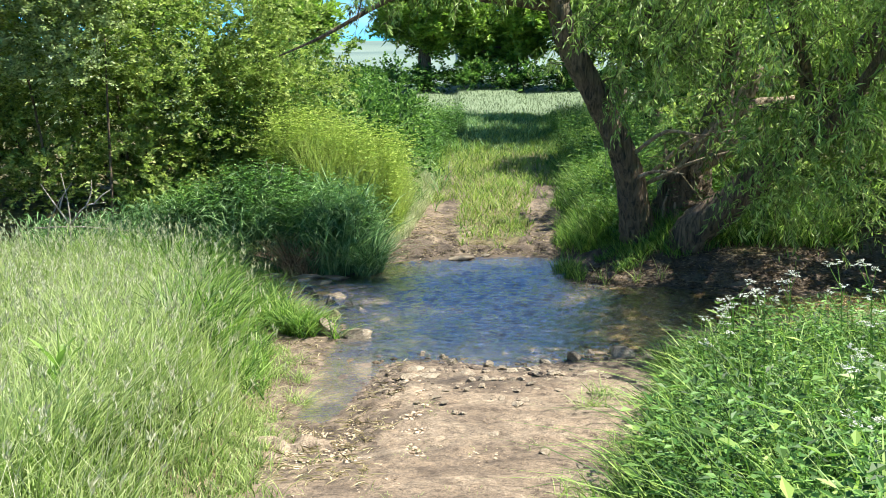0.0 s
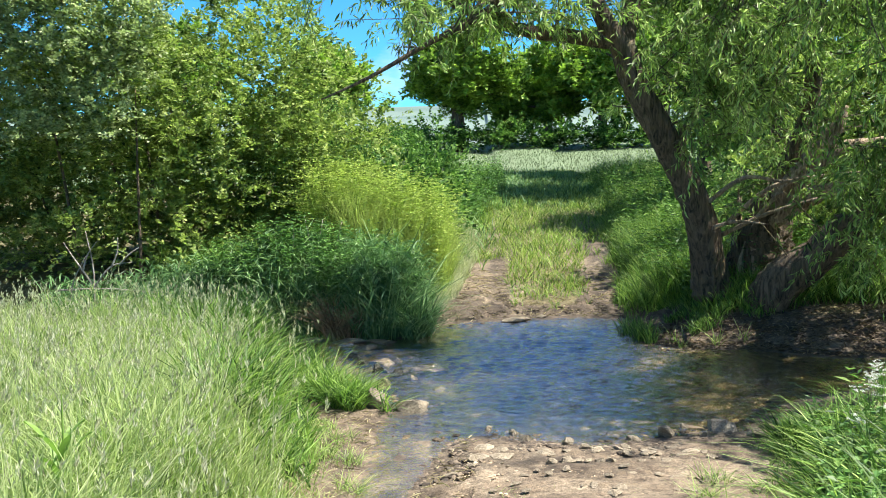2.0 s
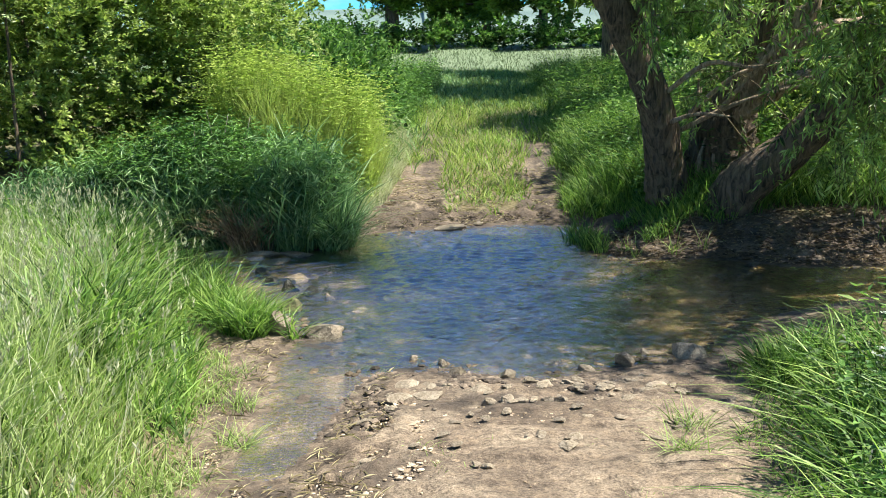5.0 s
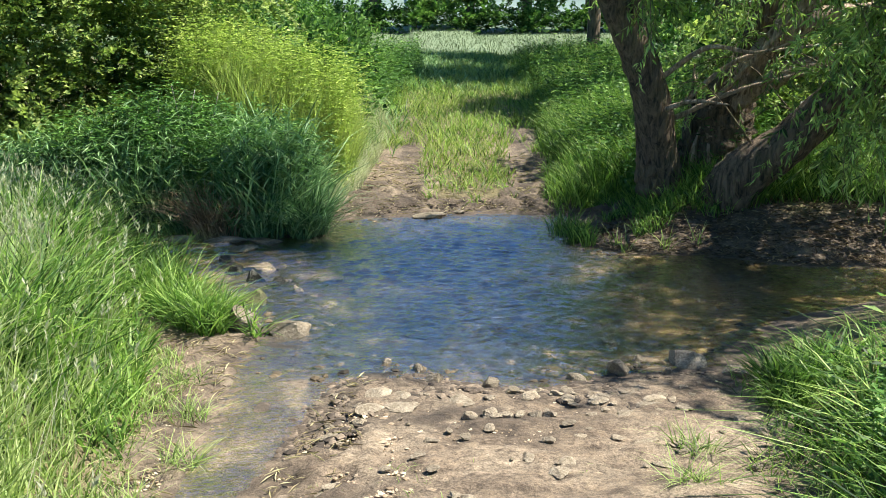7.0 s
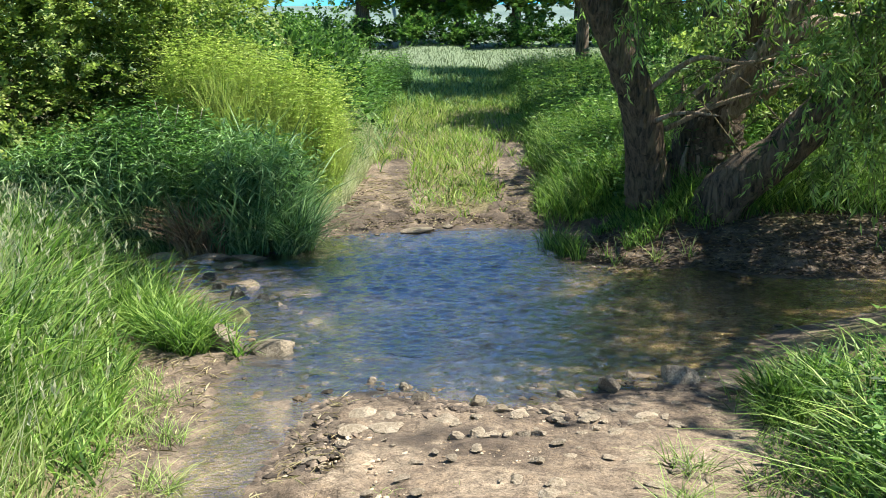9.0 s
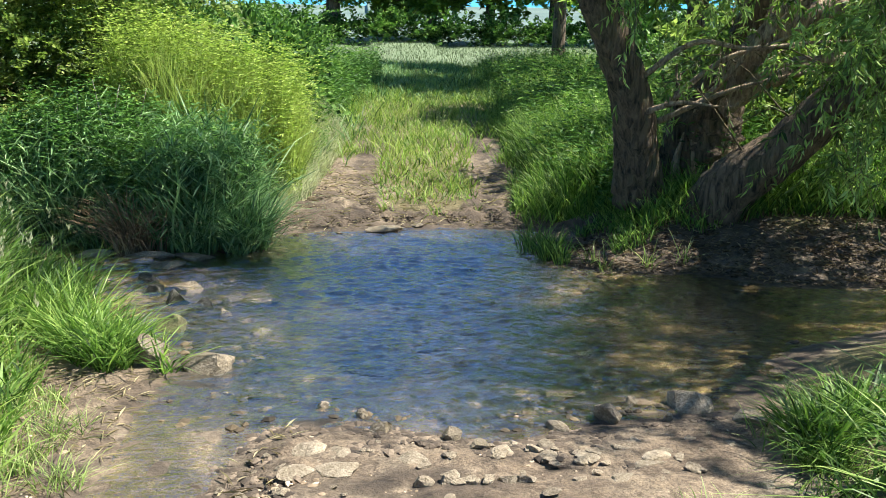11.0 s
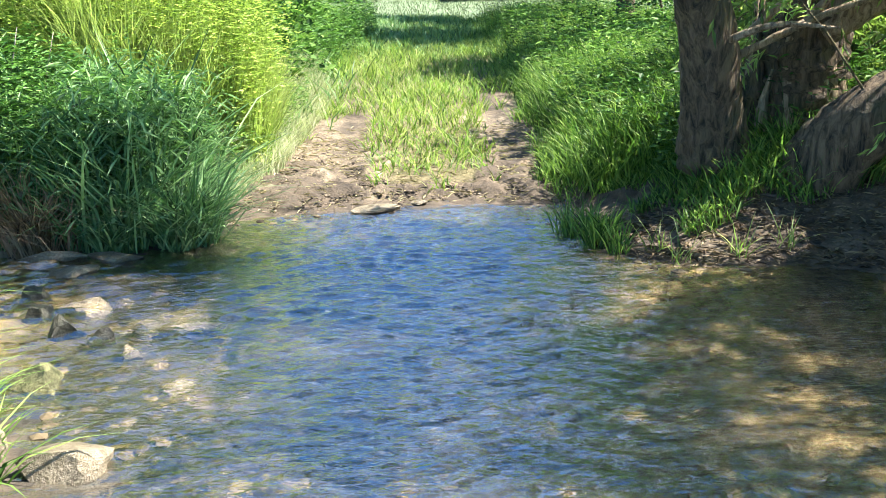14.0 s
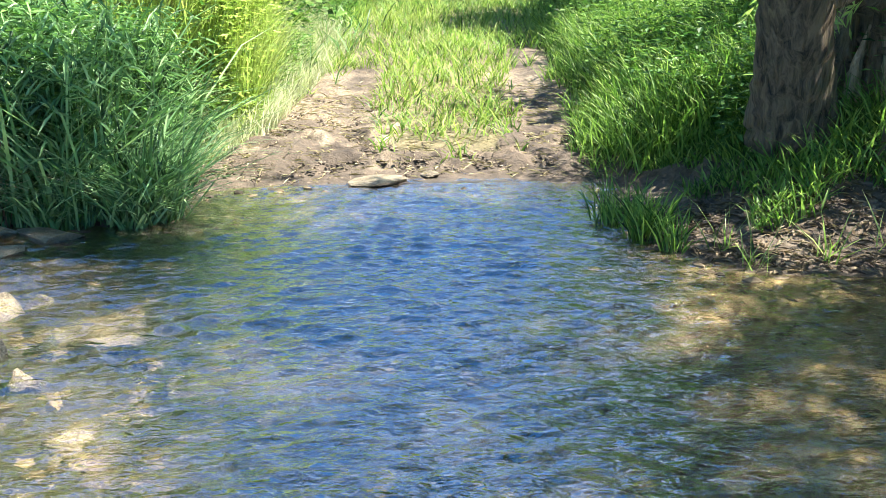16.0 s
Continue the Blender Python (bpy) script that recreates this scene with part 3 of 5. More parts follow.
def spray_leaves(centres, radii, n, per, length, leaf, rise=0.25):
    """Leafy shoots: each a short bent twig on the outside of a clump, its leaves in two ranks lying nearly flat."""
    w = radii ** 2
    k = rng.choice(len(centres), n, p=w / w.sum())
    d = rand_dirs(n)
    d[:, 2] = np.where(d[:, 2] < -0.35, -d[:, 2], d[:, 2])
    base = centres[k] + unit(d) * radii[k][:, None] * np.array([1, 1, 0.85]) * rng.uniform(0.55, 0.9, (n, 1))
    way = unit(d * np.array([1, 1, 0.6]) + np.array([0, 0, rise]) + 0.45 * rand_dirs(n))
    side = unit(np.cross(way, np.array([0, 0, 1.0])) + 1e-4)
    up = unit(np.cross(side, way) + 0.35 * rand_dirs(n))
    L = length * rng.uniform(0.5, 1.35, n)
    s = rng.uniform(0.05, 1.0, (n, per))
    flip = np.where(rng.uniform(size=(n, per)) < 0.5, -1.0, 1.0)[..., None]
    C = base[:, None] + way[:, None] * (L[:, None] * s)[..., None]
    C[..., 2] -= 0.3 * L[:, None] * s ** 2
    C = C + 0.22 * leaf * rng.normal(size=(n, per, 3))
    D = way[:, None] * 0.55 + side[:, None] * flip * (1.1 - 0.7 * s[..., None]) + 0.3 * rng.normal(size=(n, per, 3))
    N = up[:, None] + 0.4 * rng.normal(size=(n, per, 3))
    m = n * per
    return leaves(C.reshape(-1, 3), D.reshape(-1, 3), N.reshape(-1, 3), leaf * rng.uniform(0.6, 1.3, m), leaf * rng.uniform(0.5, 0.8, m), 0.12)


def tree(name, label, at, height, width, mat, n_leaf, leaf, trunk_r, seed, clear=0.22, n_clump=80):
    r = np.random.default_rng(seed)
    at = np.array(at, float)
    e = thing(name, at, label, "tree")
    top = np.array([0.2, 0.1, height * 0.7])
    V, T = tube([np.array([0, 0, -0.3]), np.array([0.05, 0, height * 0.25]), np.array([0.1, -0.05, height * 0.5]), top], [trunk_r * 1.3, trunk_r, trunk_r * 0.7, trunk_r * 0.25], 10, 0.05)
    tri_mesh("trunk", V, T, M_BARK, e, smooth=True)
    d = unit(r.normal(size=(n_clump, 3)))
    mid = height * (1 + clear) / 2
    half = height * (1 - clear) / 2
    uneven = 0.82 + 0.34 * np.sin(3 * np.arctan2(d[:, 1:2], d[:, 0:1]) + seed) * np.cos(2.6 * d[:, 2:3] + 1.7 * seed) + 0.14 * r.normal(size=(n_clump, 1))
    cen = d * uneven * (r.uniform(0.3, 1, (n_clump, 1)) ** 0.5) * np.array([width / 2, width / 2, half]) * 0.86 + np.array([0, 0, mid])
    rad = r.uniform(0.06, 0.14, n_clump) * width
    for k in range(0, n_clump, 5):
        s = np.array([0.05, 0, height * r.uniform(0.25, 0.5)])
        V, T = tube([s, (s + cen[k]) / 2 + np.array([0, 0, 0.3]), cen[k]], [trunk_r * 0.4, trunk_r * 0.25, trunk_r * 0.08], 6, 0.05)
        tri_mesh("limb", V, T, M_BARK, e, smooth=True)
    V, T = spray_leaves(cen, rad, n_leaf // 16, 16, 0.09 * width, leaf)
    tri_mesh("crown", V, T, mat, e)
    return e


def shrub(name, label, at, lobes, n_leaf, leaf, mat, category="bush", stems=14):
    """A bush: many overlapping lobes of leaves on thin stems. lobes: x, y, z, radius in the world."""
    at = np.array(at, float)
    lobes = np.array(lobes, float)
    e = thing(name, at, label, category)
    V, T = spray_leaves(lobes[:, :3] - at, lobes[:, 3], n_leaf // 22, 22, 6.5 * leaf, leaf)
    tri_mesh("crown", V, T, mat, e)
    ks = rng.choice(len(lobes), min(stems, len(lobes)), replace=False)
    for k in ks:
        c = lobes[k, :3] - at
        c[1] += 0.7
        base = np.array([c[0] * 0.6 + rng.normal() * 0.2, c[1] * 0.6 + 0.5, 0.0])
        base[2] = float(ground(base[0] + at[0], base[1] + at[1])) - at[2] - 0.05
        V, T = tube([base, (base * 0.5 + c * 0.5) + np.array([0, 0, 0.25]), c], [0.032, 0.024, 0.01], 6, 0.08)
        tri_mesh("stem", V, T, M_BARK, e, smooth=True)
    return e


def make_willow():
    e = thing("willow_tree", (3.15, 15.7, 0.85), "leaning crack willow with dark furrowed bark overhanging the stream", "tree")
    o = np.array([3.15, 15.7, 0.85])

    def limb(name, pts, radii, sides=12, rough=0.05, mat=M_BARK, label=""):
        V, T = tube(np.array(pts) - o, radii, sides, rough, n=8 * len(pts))
        tri_mesh(name, V, T, mat, e, label, smooth=True)

    limb("trunk", [(3.25, 15.8, 0.55), (3.12, 15.6, 1.0), (2.9, 15.3, 1.75), (2.42, 15.0, 2.7), (1.98, 14.85, 3.5), (1.78, 14.8, 4.1)], [0.33, 0.25, 0.21, 0.195, 0.18, 0.175], 22, 0.07)
    limbs = [
        ([(1.78, 14.8, 4.0), (1.4, 14.7, 4.7), (1.1, 14.6, 5.6), (0.7, 14.6, 6.6), (0.5, 14.5, 7.6)], [0.15, 0.12, 0.10, 0.07, 0.03]),
        ([(1.8, 14.8, 4.0), (1.95, 14.9, 4.7), (2.3, 15.0, 5.8), (2.5, 15.1, 7.0), (2.6, 15.2, 8.2)], [0.13, 0.11, 0.09, 0.06, 0.03]),
        ([(1.75, 14.8, 4.1), (1.1, 14.7, 4.2), (0.52, 14.6, 4.28), (-0.13, 14.4, 4.47), (-0.8, 14.2, 4.8), (-1.7, 13.9, 5.1), (-2.8, 13.7, 5.2)], [0.11, 0.095, 0.085, 0.07, 0.06, 0.045, 0.02]),
        ([(1.2, 14.65, 5.4), (0.7, 14.1, 4.95), (0.23, 13.5, 4.58), (-0.25, 13.5, 4.27), (-0.77, 13.5, 4.03), (-1.48, 13.5, 3.66), (-2.1, 13.5, 3.4)], [0.06, 0.055, 0.05, 0.042, 0.034, 0.024, 0.01]),
        ([(3.85, 15.35, 0.3), (4.0, 15.1, 0.75), (4.5, 14.8, 1.25), (5.15, 14.4, 2.2), (5.7, 14.1, 3.05), (6.2, 13.9, 3.8), (6.9, 13.7, 5.2), (7.4, 13.5, 6.6)], [0.36, 0.31, 0.25, 0.19, 0.16, 0.14, 0.1, 0.04]),
        ([(4.05, 16.6, 0.6), (4.12, 16.4, 1.3), (4.4, 16.1, 2.2), (4.6, 15.8, 3.2), (4.5, 15.2, 4.4), (4.5, 14.8, 6.0), (4.6, 14.4, 7.6)], [0.34, 0.26, 0.2, 0.13, 0.1, 0.06, 0.03]),
        ([(2.5, 15.0, 2.6), (2.85, 14.8, 3.4), (3.2, 14.6, 4.3), (3.5, 14.3, 5.6)], [0.08, 0.065, 0.05, 0.02]),
        ([(4.4, 14.2, 1.6), (5.0, 13.2, 2.2), (5.4, 12.3, 3.2), (5.6, 11.4, 4.2), (5.2, 10.4, 5.0)], [0.12, 0.1, 0.08, 0.06, 0.02]),
        ([(5.2, 13.9, 2.6), (4.7, 13.2, 3.6), (4.3, 12.7, 4.4), (4.0, 12.2, 4.9), (3.7, 11.9, 5.2)], [0.1, 0.08, 0.06, 0.04, 0.02]),
        ([(4.2, 15.0, 4.4), (5.2, 15.2, 5.4), (6.6, 15.4, 6.2), (8.2, 15.5, 6.6)], [0.08, 0.07, 0.05, 0.02]),
    ]
    for k, (pts, radii) in enumerate(limbs):
        limb("limb", pts, radii, 12 if radii[0] > 0.2 else 9, 0.05)
    # dead, pale, bare branches low on the bole
    for pts in ([(3.4, 15.6, 1.6), (3.9, 15.2, 2.1), (4.5, 14.9, 2.25), (5.2, 14.7, 2.3)], [(3.3, 15.6, 1.4), (3.9, 15.2, 1.75), (4.6, 15.0, 1.95), (5.2, 14.8, 2.0)], [(3.0, 15.2, 1.9), (3.4, 14.8, 2.25), (3.9, 14.6, 2.2), (4.3, 14.4, 2.35)],
                [(3.7, 15.4, 1.6), (4.2, 14.8, 2.4), (4.5, 14.5, 2.8)], [(3.0, 15.3, 1.5), (3.3, 14.9, 1.65), (3.7, 14.7, 1.62)]):
        limb("dead_branch", pts, [0.034, 0.027, 0.02, 0.006], 7, 0.12, M_DEADWOOD, "bare pale dead branch")
    for k in range(26):
        a = k * 0.24 + 2.6
        b = np.array([3.98 + 0.4 * np.cos(a), 16.0 + 0.36 * np.sin(a), 0.55])
        t = b + np.array([-0.12 * np.cos(a) + 0.07 * rng.normal(), -0.1 * np.sin(a) + 0.04 * rng.normal(), rng.uniform(0.6, 1.55)])
        limb("torn_wood", [b, (b + t) / 2 + 0.03 * rng.normal(size=3), t], [0.075, 0.055, 0.01], 5, 0.2, M_DEADWOOD if k % 3 else M_BARK, "splintered orange-brown torn wood")
    # the hollow broken bole beside the trunk, and broad slabs split from it
    limb("stump", [(4.0, 16.1, 0.5), (3.98, 16.05, 0.9), (4.02, 15.95, 1.4), (4.1, 15.85, 1.95)], [0.56, 0.44, 0.37, 0.2], 20, 0.16, M_BARK, "hollow broken bole with ragged bark")
    for pts, radii in (([(4.05, 15.75, 1.7), (4.4, 15.5, 2.25), (4.75, 15.3, 2.8), (4.9, 15.2, 3.2)], [0.13, 0.15, 0.12, 0.03]), ([(4.1, 15.6, 1.95), (4.7, 15.35, 2.5), (5.4, 15.1, 2.72)], [0.1, 0.15, 0.04]),
                       ([(4.0, 15.55, 1.55), (4.5, 15.3, 1.95), (5.2, 15.1, 2.15)], [0.1, 0.13, 0.04])):
        limb("split_wood", pts, radii, 6, 0.2, M_DEADWOOD, "broad pale slab of split wood")
    # side branches and their leafy twigs
    src = []
    for pts, radii in limbs:
        ln = spline(pts, 24)
        src.append(ln[5:])
    src.append(spline([(2.42, 15.0, 2.7), (1.78, 14.8, 4.1)], 6))
    src = np.concatenate(src)
    starts, outs, tubes = [], [], []
    n_br = 850
    for k in range(n_br):
        s = src[rng.integers(len(src))] + rng.normal(size=3) * 0.03
        a = unit(rng.normal(size=3) * np.array([1, 1, 0.5]) + np.array([0.25, -0.15, 0.25]))
        L = rng.uniform(0.7, 1.9)
        p = [s, s + a * L * 0.5 + np.array([0, 0, 0.1]), s + a * L + np.array([0, 0, -0.22 * L])]
        m = p[2]
        if m[2] < 0.7 + 0.35 * max(0, 14.6 - m[1]) or m[0] < np.interp(m[2], [0, 2, 3, 4, 4.4], [3.2, 2.5, 2.2, 1.3, -3.5]):
            continue
        p[1] = p[1] + rng.normal(size=3) * 0.12 * L
        tubes.append(tube(p, [0.011, 0.007, 0.003], 4, 0.0, n=7))
        ln = spline(p, 14)
        starts.append(ln[3:])
        outs.append(np.repeat(a[None], 11, 0))
    # curtains of foliage over the bank
    n2 = 7000
    q = np.stack([rng.uniform(2.3, 9.5, n2), rng.uniform(10.2, 15.4, n2), rng.uniform(0.9, 6.5, n2)], 1)
    lump = wobble(q[:, 0] + 0.5 * q[:, 1], q[:, 2] * 1.3 - 0.6 * q[:, 1], 1.3, 21)
    ok = (lump > np.where(((q[:, 0] > 4.6) & (q[:, 2] > 2.6)) | (q[:, 2] < 2.0), 0.12, 0.34)) & (q[:, 0] > np.interp(q[:, 2], [0, 1.0, 2, 3, 4, 6], [4.4, 4.0, 3.3, 2.6, 2.3, 2.0])) & (q[:, 2] > 0.95 + 0.55 * np.maximum(0, 13.4 - q[:, 1])) & (q[:, 0] > 3.1 + 0.55 * (14.0 - q[:, 1]))
    starts.append(q[ok])
    q2 = np.stack([rng.uniform(3.7, 7.0, 900), rng.uniform(12.7, 13.7, 900), rng.uniform(0.95, 2.9, 900)], 1)
    q2 = q2[(wobble(q2[:, 0], q2[:, 2], 0.9, 77) > 0.2) & (q2[:, 0] > 4.5 - 0.45 * q2[:, 2]) & (q2[:, 2] > 1.0 + 0.5 * (13.4 - q2[:, 1]))]
    starts.append(q2)
    outs.append(rand_dirs(ok.sum()))
    outs.append(rand_dirs(len(q2)))
    # sparse leafy twigs hanging along the two limbs that reach across the sky
    for k in (2, 3):
        ln = spline(limbs[k][0], 40)
        ln = np.repeat(ln[ln[:, 0] < 0.3], 3, 0)
        starts.append(ln + rng.normal(size=ln.shape) * np.array([0.12, 0.3, 0.12]) + np.array([0, 0, 0.1]))
        outs.append(rand_dirs(len(ln)))
    starts, outs = np.concatenate(starts), np.concatenate(outs)
    keep = (starts[:, 0] > np.interp(starts[:, 2], [0, 2, 3, 3.8, 4.4], [3.2, 2.4, 2.0, 1.2, -4])) & (rng.uniform(size=len(starts)) < np.interp(starts[:, 0], [-1, 0.5, 1.5, 2.6], [0.8, 0.45, 0.4, 0.85])) & ((starts[:, 0] > 1.0) | (starts[:, 2] < 5.6))
    keep &= ~(((starts[:, 2] > 5.5) | (starts[:, 0] > 6.7)) & (rng.uniform(size=len(starts)) < 0.68))
    keep &= ~((starts[:, 2] > 5.0) & (starts[:, 0] < 3.6) & (rng.uniform(size=len(starts)) < 0.6))
    keep &= ~((starts[:, 1] < 11.6) & (starts[:, 0] < 7.0) & (rng.uniform(size=len(starts)) < 0.45))
    # openings in the crown: before the broken bole, and where the sun comes in on it
    bole = (starts[:, 0] > 2.5) & (starts[:, 0] < 4.25 - 0.25 * (15 - starts[:, 1])) & (starts[:, 2] > 0.7) & (starts[:, 2] < 2.8) & (starts[:, 1] < 15.6)
    glade = (starts[:, 0] > 4.3) & (np.abs(starts[:, 1] - 15.4) < 0.9) & (np.abs(starts[:, 2] - 2.2 - 1.48 * (starts[:, 0] - 4.4)) < 1.3)
    keep &= ~((bole & (rng.uniform(size=len(starts)) < 0.8)) | (glade & (rng.uniform(size=len(starts)) < 0.92)))
    starts, outs = starts[keep], outs[keep]
    (TV, TT), (LV, LT) = twigs_and_leaves(starts - o, outs, 0.42, 0.7, 14, 0.125, 0.026)
    V, T = join(tubes)
    tri_mesh("branch", V - o, T, M_TWIG, e, smooth=True)
    tri_mesh("twig", TV, TT, M_TWIG, e)
    tri_mesh("crown", LV, LT, M_WILLOW, e, "drooping crown of narrow grey-green leaves")


def make_bush():
    cen = []
    r = np.random.default_rng(11)
    while len(cen) < 620:
        x, y, f = r.uniform(-13, -1.6), r.uniform(16.9, 21.5), r.uniform(0, 1) ** 1.15
        top = np.interp(x, [-13, -9, -7, -5.5, -4.2, -3.1, -2.2, -1.6], [7.6, 7.8, 7.6, 7.2, 6.3, 5.1, 3.9, 2.8])
        front = np.interp(x, [-5.2, -3.6, -2.2], [16.9, 18.4, 19.3]) + 0.18 * (f * 3 - 1.2) ** 2
        if y < front:
            continue
        rad = r.uniform(0.3, 0.8)
        z = 0.7 + f * (top - rad * 0.8 - 0.7)
        if x + rad * 0.8 > -1.4:
            continue
        cen.append((x, y, z, rad))
    cen += [(r.uniform(-13, -3.2), r.uniform(19.5, 21.5), r.uniform(0.9, 3.4), r.uniform(0.6, 0.9)) for _ in range(130)]
    shrub("hawthorn_bush", "large dense green hawthorn bush beside the stream", (-5.5, 18.5, 0.9), cen, 290000, 0.08, M_BUSH, stems=10)


def make_far():
    r = np.random.default_rng(5)
    z0 = lambda x, y: float(ground(np.array([x]), np.array([y]))[0])
    tree("oak_tree", "round-crowned green oak in the far hedgerow", (-1.6, 54, z0(-1.6, 54)), 7.6, 7.4, M_OAK, 40000, 0.24, 0.36, 1, 0.12)
    for k, (x, y, h, w) in enumerate(((3.6, 56, 6.2, 5.2), (6.6, 55, 7.6, 6.2), (10.0, 55, 8.5, 7.5), (15.0, 56, 8.0, 8.0), (-9.5, 57, 6.5, 7.0), (22.0, 54, 9.0, 9.0), (-18, 56, 8, 9), (1.6, 59, 5.0, 4.5))):
        tree("hedgerow_tree", "leafy green tree standing in the far hedgerow", (x, y, z0(x, y)), h, w, M_OAK, 13000, 0.33, 0.24, 30 + k, 0.07)
    # Hidden behind the willow; placed and raised to shade the far track.
    for k, (x, y, h, w) in enumerate(((7.0, 25.0, 7.5, 5.0), (6.8, 31.5, 9.5, 6.5), (6.6, 37.0, 8.5, 6.0))):
        tree("hedgerow_tree", "leafy green tree beside the far track", (x, y, z0(x, y)), h, w, M_OAK, 11000, 0.19, 0.2, 70 + k, 0.1)
    # the hedge along the far side of the field
    for k, x in enumerate(np.arange(-24, 30, 3.6)):
        lob = [(x + r.uniform(-2, 2), 53 + r.uniform(-0.6, 0.8), z0(x, 53) + r.uniform(0.1, 0.7), r.uniform(0.3, 0.65)) for _ in range(18)]
        ob = shrub("hedge", "dark green field hedge along the far edge", (x, 53, z0(x, 53)), lob, 4400, 0.18, M_BRAMBLE, "hedge", 2)
        tagged(ob, group="far field hedge")
    # brambles and shrubs on the left of the track
    for k, (x, y, h, w) in enumerate(((-2.0, 20.5, 1.7, 1.3), (-1.9, 23.0, 1.5, 1.3), (-2.2, 26.0, 1.6, 1.5), (-2.0, 29.5, 1.5, 1.5), (-2.6, 33.5, 1.9, 1.8), (-3.4, 38.0, 2.2, 2.2), (-5.0, 24.0, 2.8, 2.2), (-6.0, 30.0, 3.2, 2.6), (-6.5, 37.0, 3.4, 3.0), (7.2, 22.5, 4.2, 2.8), (8.0, 27.5, 4.6, 3.0), (8.2, 33.0, 5.0, 3.2))):
        g = z0(x, y)
        lob = [(x + r.uniform(-0.6, 0.6) * w, y + r.uniform(-0.8, 0.8) * w, g + 0.25 + r.uniform(0, 1) * (h - 0.7), r.uniform(0.12, 0.32) * w) for _ in range(34)]
        ob = shrub("bramble_bush", "arching green bramble bush beside the track", (x, y, g), lob, 4800, 0.13, M_BRAMBLE, stems=4)
        tagged(ob, group="bushes along the track")


def make_sallow():
    r = np.random.default_rng(23)
    cen = []
    while len(cen) < 95:
        x, z = r.uniform(-9.5, -4.6), r.uniform(2.0, 6.6)
        if x > -5.2 - 0.5 * abs(z - 5.0) or z < 2.4 - 0.5 * (x + 6.0):
            continue
        cen.append((x, r.uniform(16.2, 17.0), z, r.uniform(0.22, 0.5)))
    shrub("sallow_bush", "pale grey-green sallow leaning in front of the hawthorn", (-6.8, 16.9, 0.9), cen, 44000, 0.066, M_SALLOW, stems=2)


make_willow()
make_bush()
make_sallow()
make_far()


# ---- grass ----
def scatter(n, x0, x1, y0, y1, rule):
    x, y = rng.uniform(x0, x1, n), rng.uniform(y0, y1, n)
    d = shore(x, y)
    k = rule(x, y, d)
    x, y, d = x[k], y[k], d[k]
    return np.stack([x, y, ground(x, y, d) - 0.02], 1)


def grass(name, label, P, h, w, mat, lean=0.25, droop=0.35, wind=None, kind="stuff", category="grass"):
    H = h * rng.uniform(0.55, 1.25, len(P)) if np.ndim(h) == 0 else h * rng.uniform(0.6, 1.2, len(P))
    V, T, tip = blades(P, H, w * rng.uniform(0.7, 1.3, len(P)), lean, droop, wind)
    ob = tri_mesh(name, V, T, mat, tip=tip)
    return tagged(ob, label, category, kind=kind)


left_of = lambda x, y: edge_left(y) - x
right_of = lambda x, y: x - edge_right(y)

M_TRACK = leaf_material("track_grass", (0.05, 0.12, 0.015), (0.20, 0.32, 0.045), (0.36, 0.46, 0.09), (0.36, 0.42, 0.12), 0.4, 0.3, 0.8)


def some(n, chance):
    return rng.uniform(size=n) < chance


# the meadow on the near bank, its fringe along the stream, and its seed heads
P = scatter(140000, -9, -0.8, 1.5, 15.4, lambda x, y, d: (left_of(x, y) + 0.14 * wobble(x, y, 0.9, 31) > 0.0) & (d > 0.3) & (y < 11.5 - 1.3 * np.minimum(x + 1.5, 0)) & some(len(x), np.interp(x, [-9, -5, -3], [0.3, 0.6, 1])))
edge = np.clip(left_of(P[:, 0], P[:, 1]) / 0.9, 0.22, 1) * (0.85 + 0.3 * wobble(P[:, 0], P[:, 1], 1.2, 32))
grass("meadow_grass", "tall pale green meadow grass gone to seed", P, 0.72 * edge * np.interp(P[:, 1], [7.5, 10.5], [1, 0.78]), 0.0095, M_MEADOW, 0.2, 0.42, (0.25, -0.1))
P = scatter(20000, -6, -1.4, 9.2, 15.2, lambda x, y, d: (left_of(x, y) > 0.1) & (d > 0.12) & (d < 1.3 + 0.5 * wobble(x, y, 1.0, 33)))
grass("bank_grass", "dark lush grass along the edge of the bank", P, 0.72 * np.clip(P[:, 2] / 0.35, 0.4, 1), 0.017, M_LUSH, 0.3, 0.6)


def seed_heads(name, label, P, h, mat, size=0.1):
    n = len(P)
    H = h * rng.uniform(0.8, 1.25, n)
    V, T, tip = blades(P, H, np.full(n, 0.004), 0.2, 0.3, (0.4, -0.1))
    top = V.reshape(n, 7, 3)[:, 6]
    C = np.repeat(top, 7, 0) - rand_dirs(7 * n) * 0.006
    C[:, 2] -= rng.uniform(0, size, 7 * n)
    D = rand_dirs(7 * n) * 0.5 + np.array([0.15, 0, 0.9])
    LV, LT = leaves(C, D, rand_dirs(7 * n), size * rng.uniform(0.35, 0.7, 7 * n), 0.012)
    V, T = join([(V, T), (LV, LT)])
    ob = tri_mesh(name, V, T, mat, tip=np.ones(len(V)))
    tagged(ob, label, "grass", kind="stuff")


M_SEED = leaf_material("seed_head", (0.50, 0.52, 0.30), (0.60, 0.60, 0.40), (0.70, 0.68, 0.50), None, 0.5, 0.2, 1.0)
P = scatter(3600, -8, -1.2, 3, 14, lambda x, y, d: (left_of(x, y) > 0.3) & (d > 0.3) & (y < 11.5 - 1.2 * np.minimum(x + 1.5, 0)))
seed_heads("grass_seed_heads", "feathery pale seed heads above the meadow grass", P, 0.74, M_SEED, 0.075)

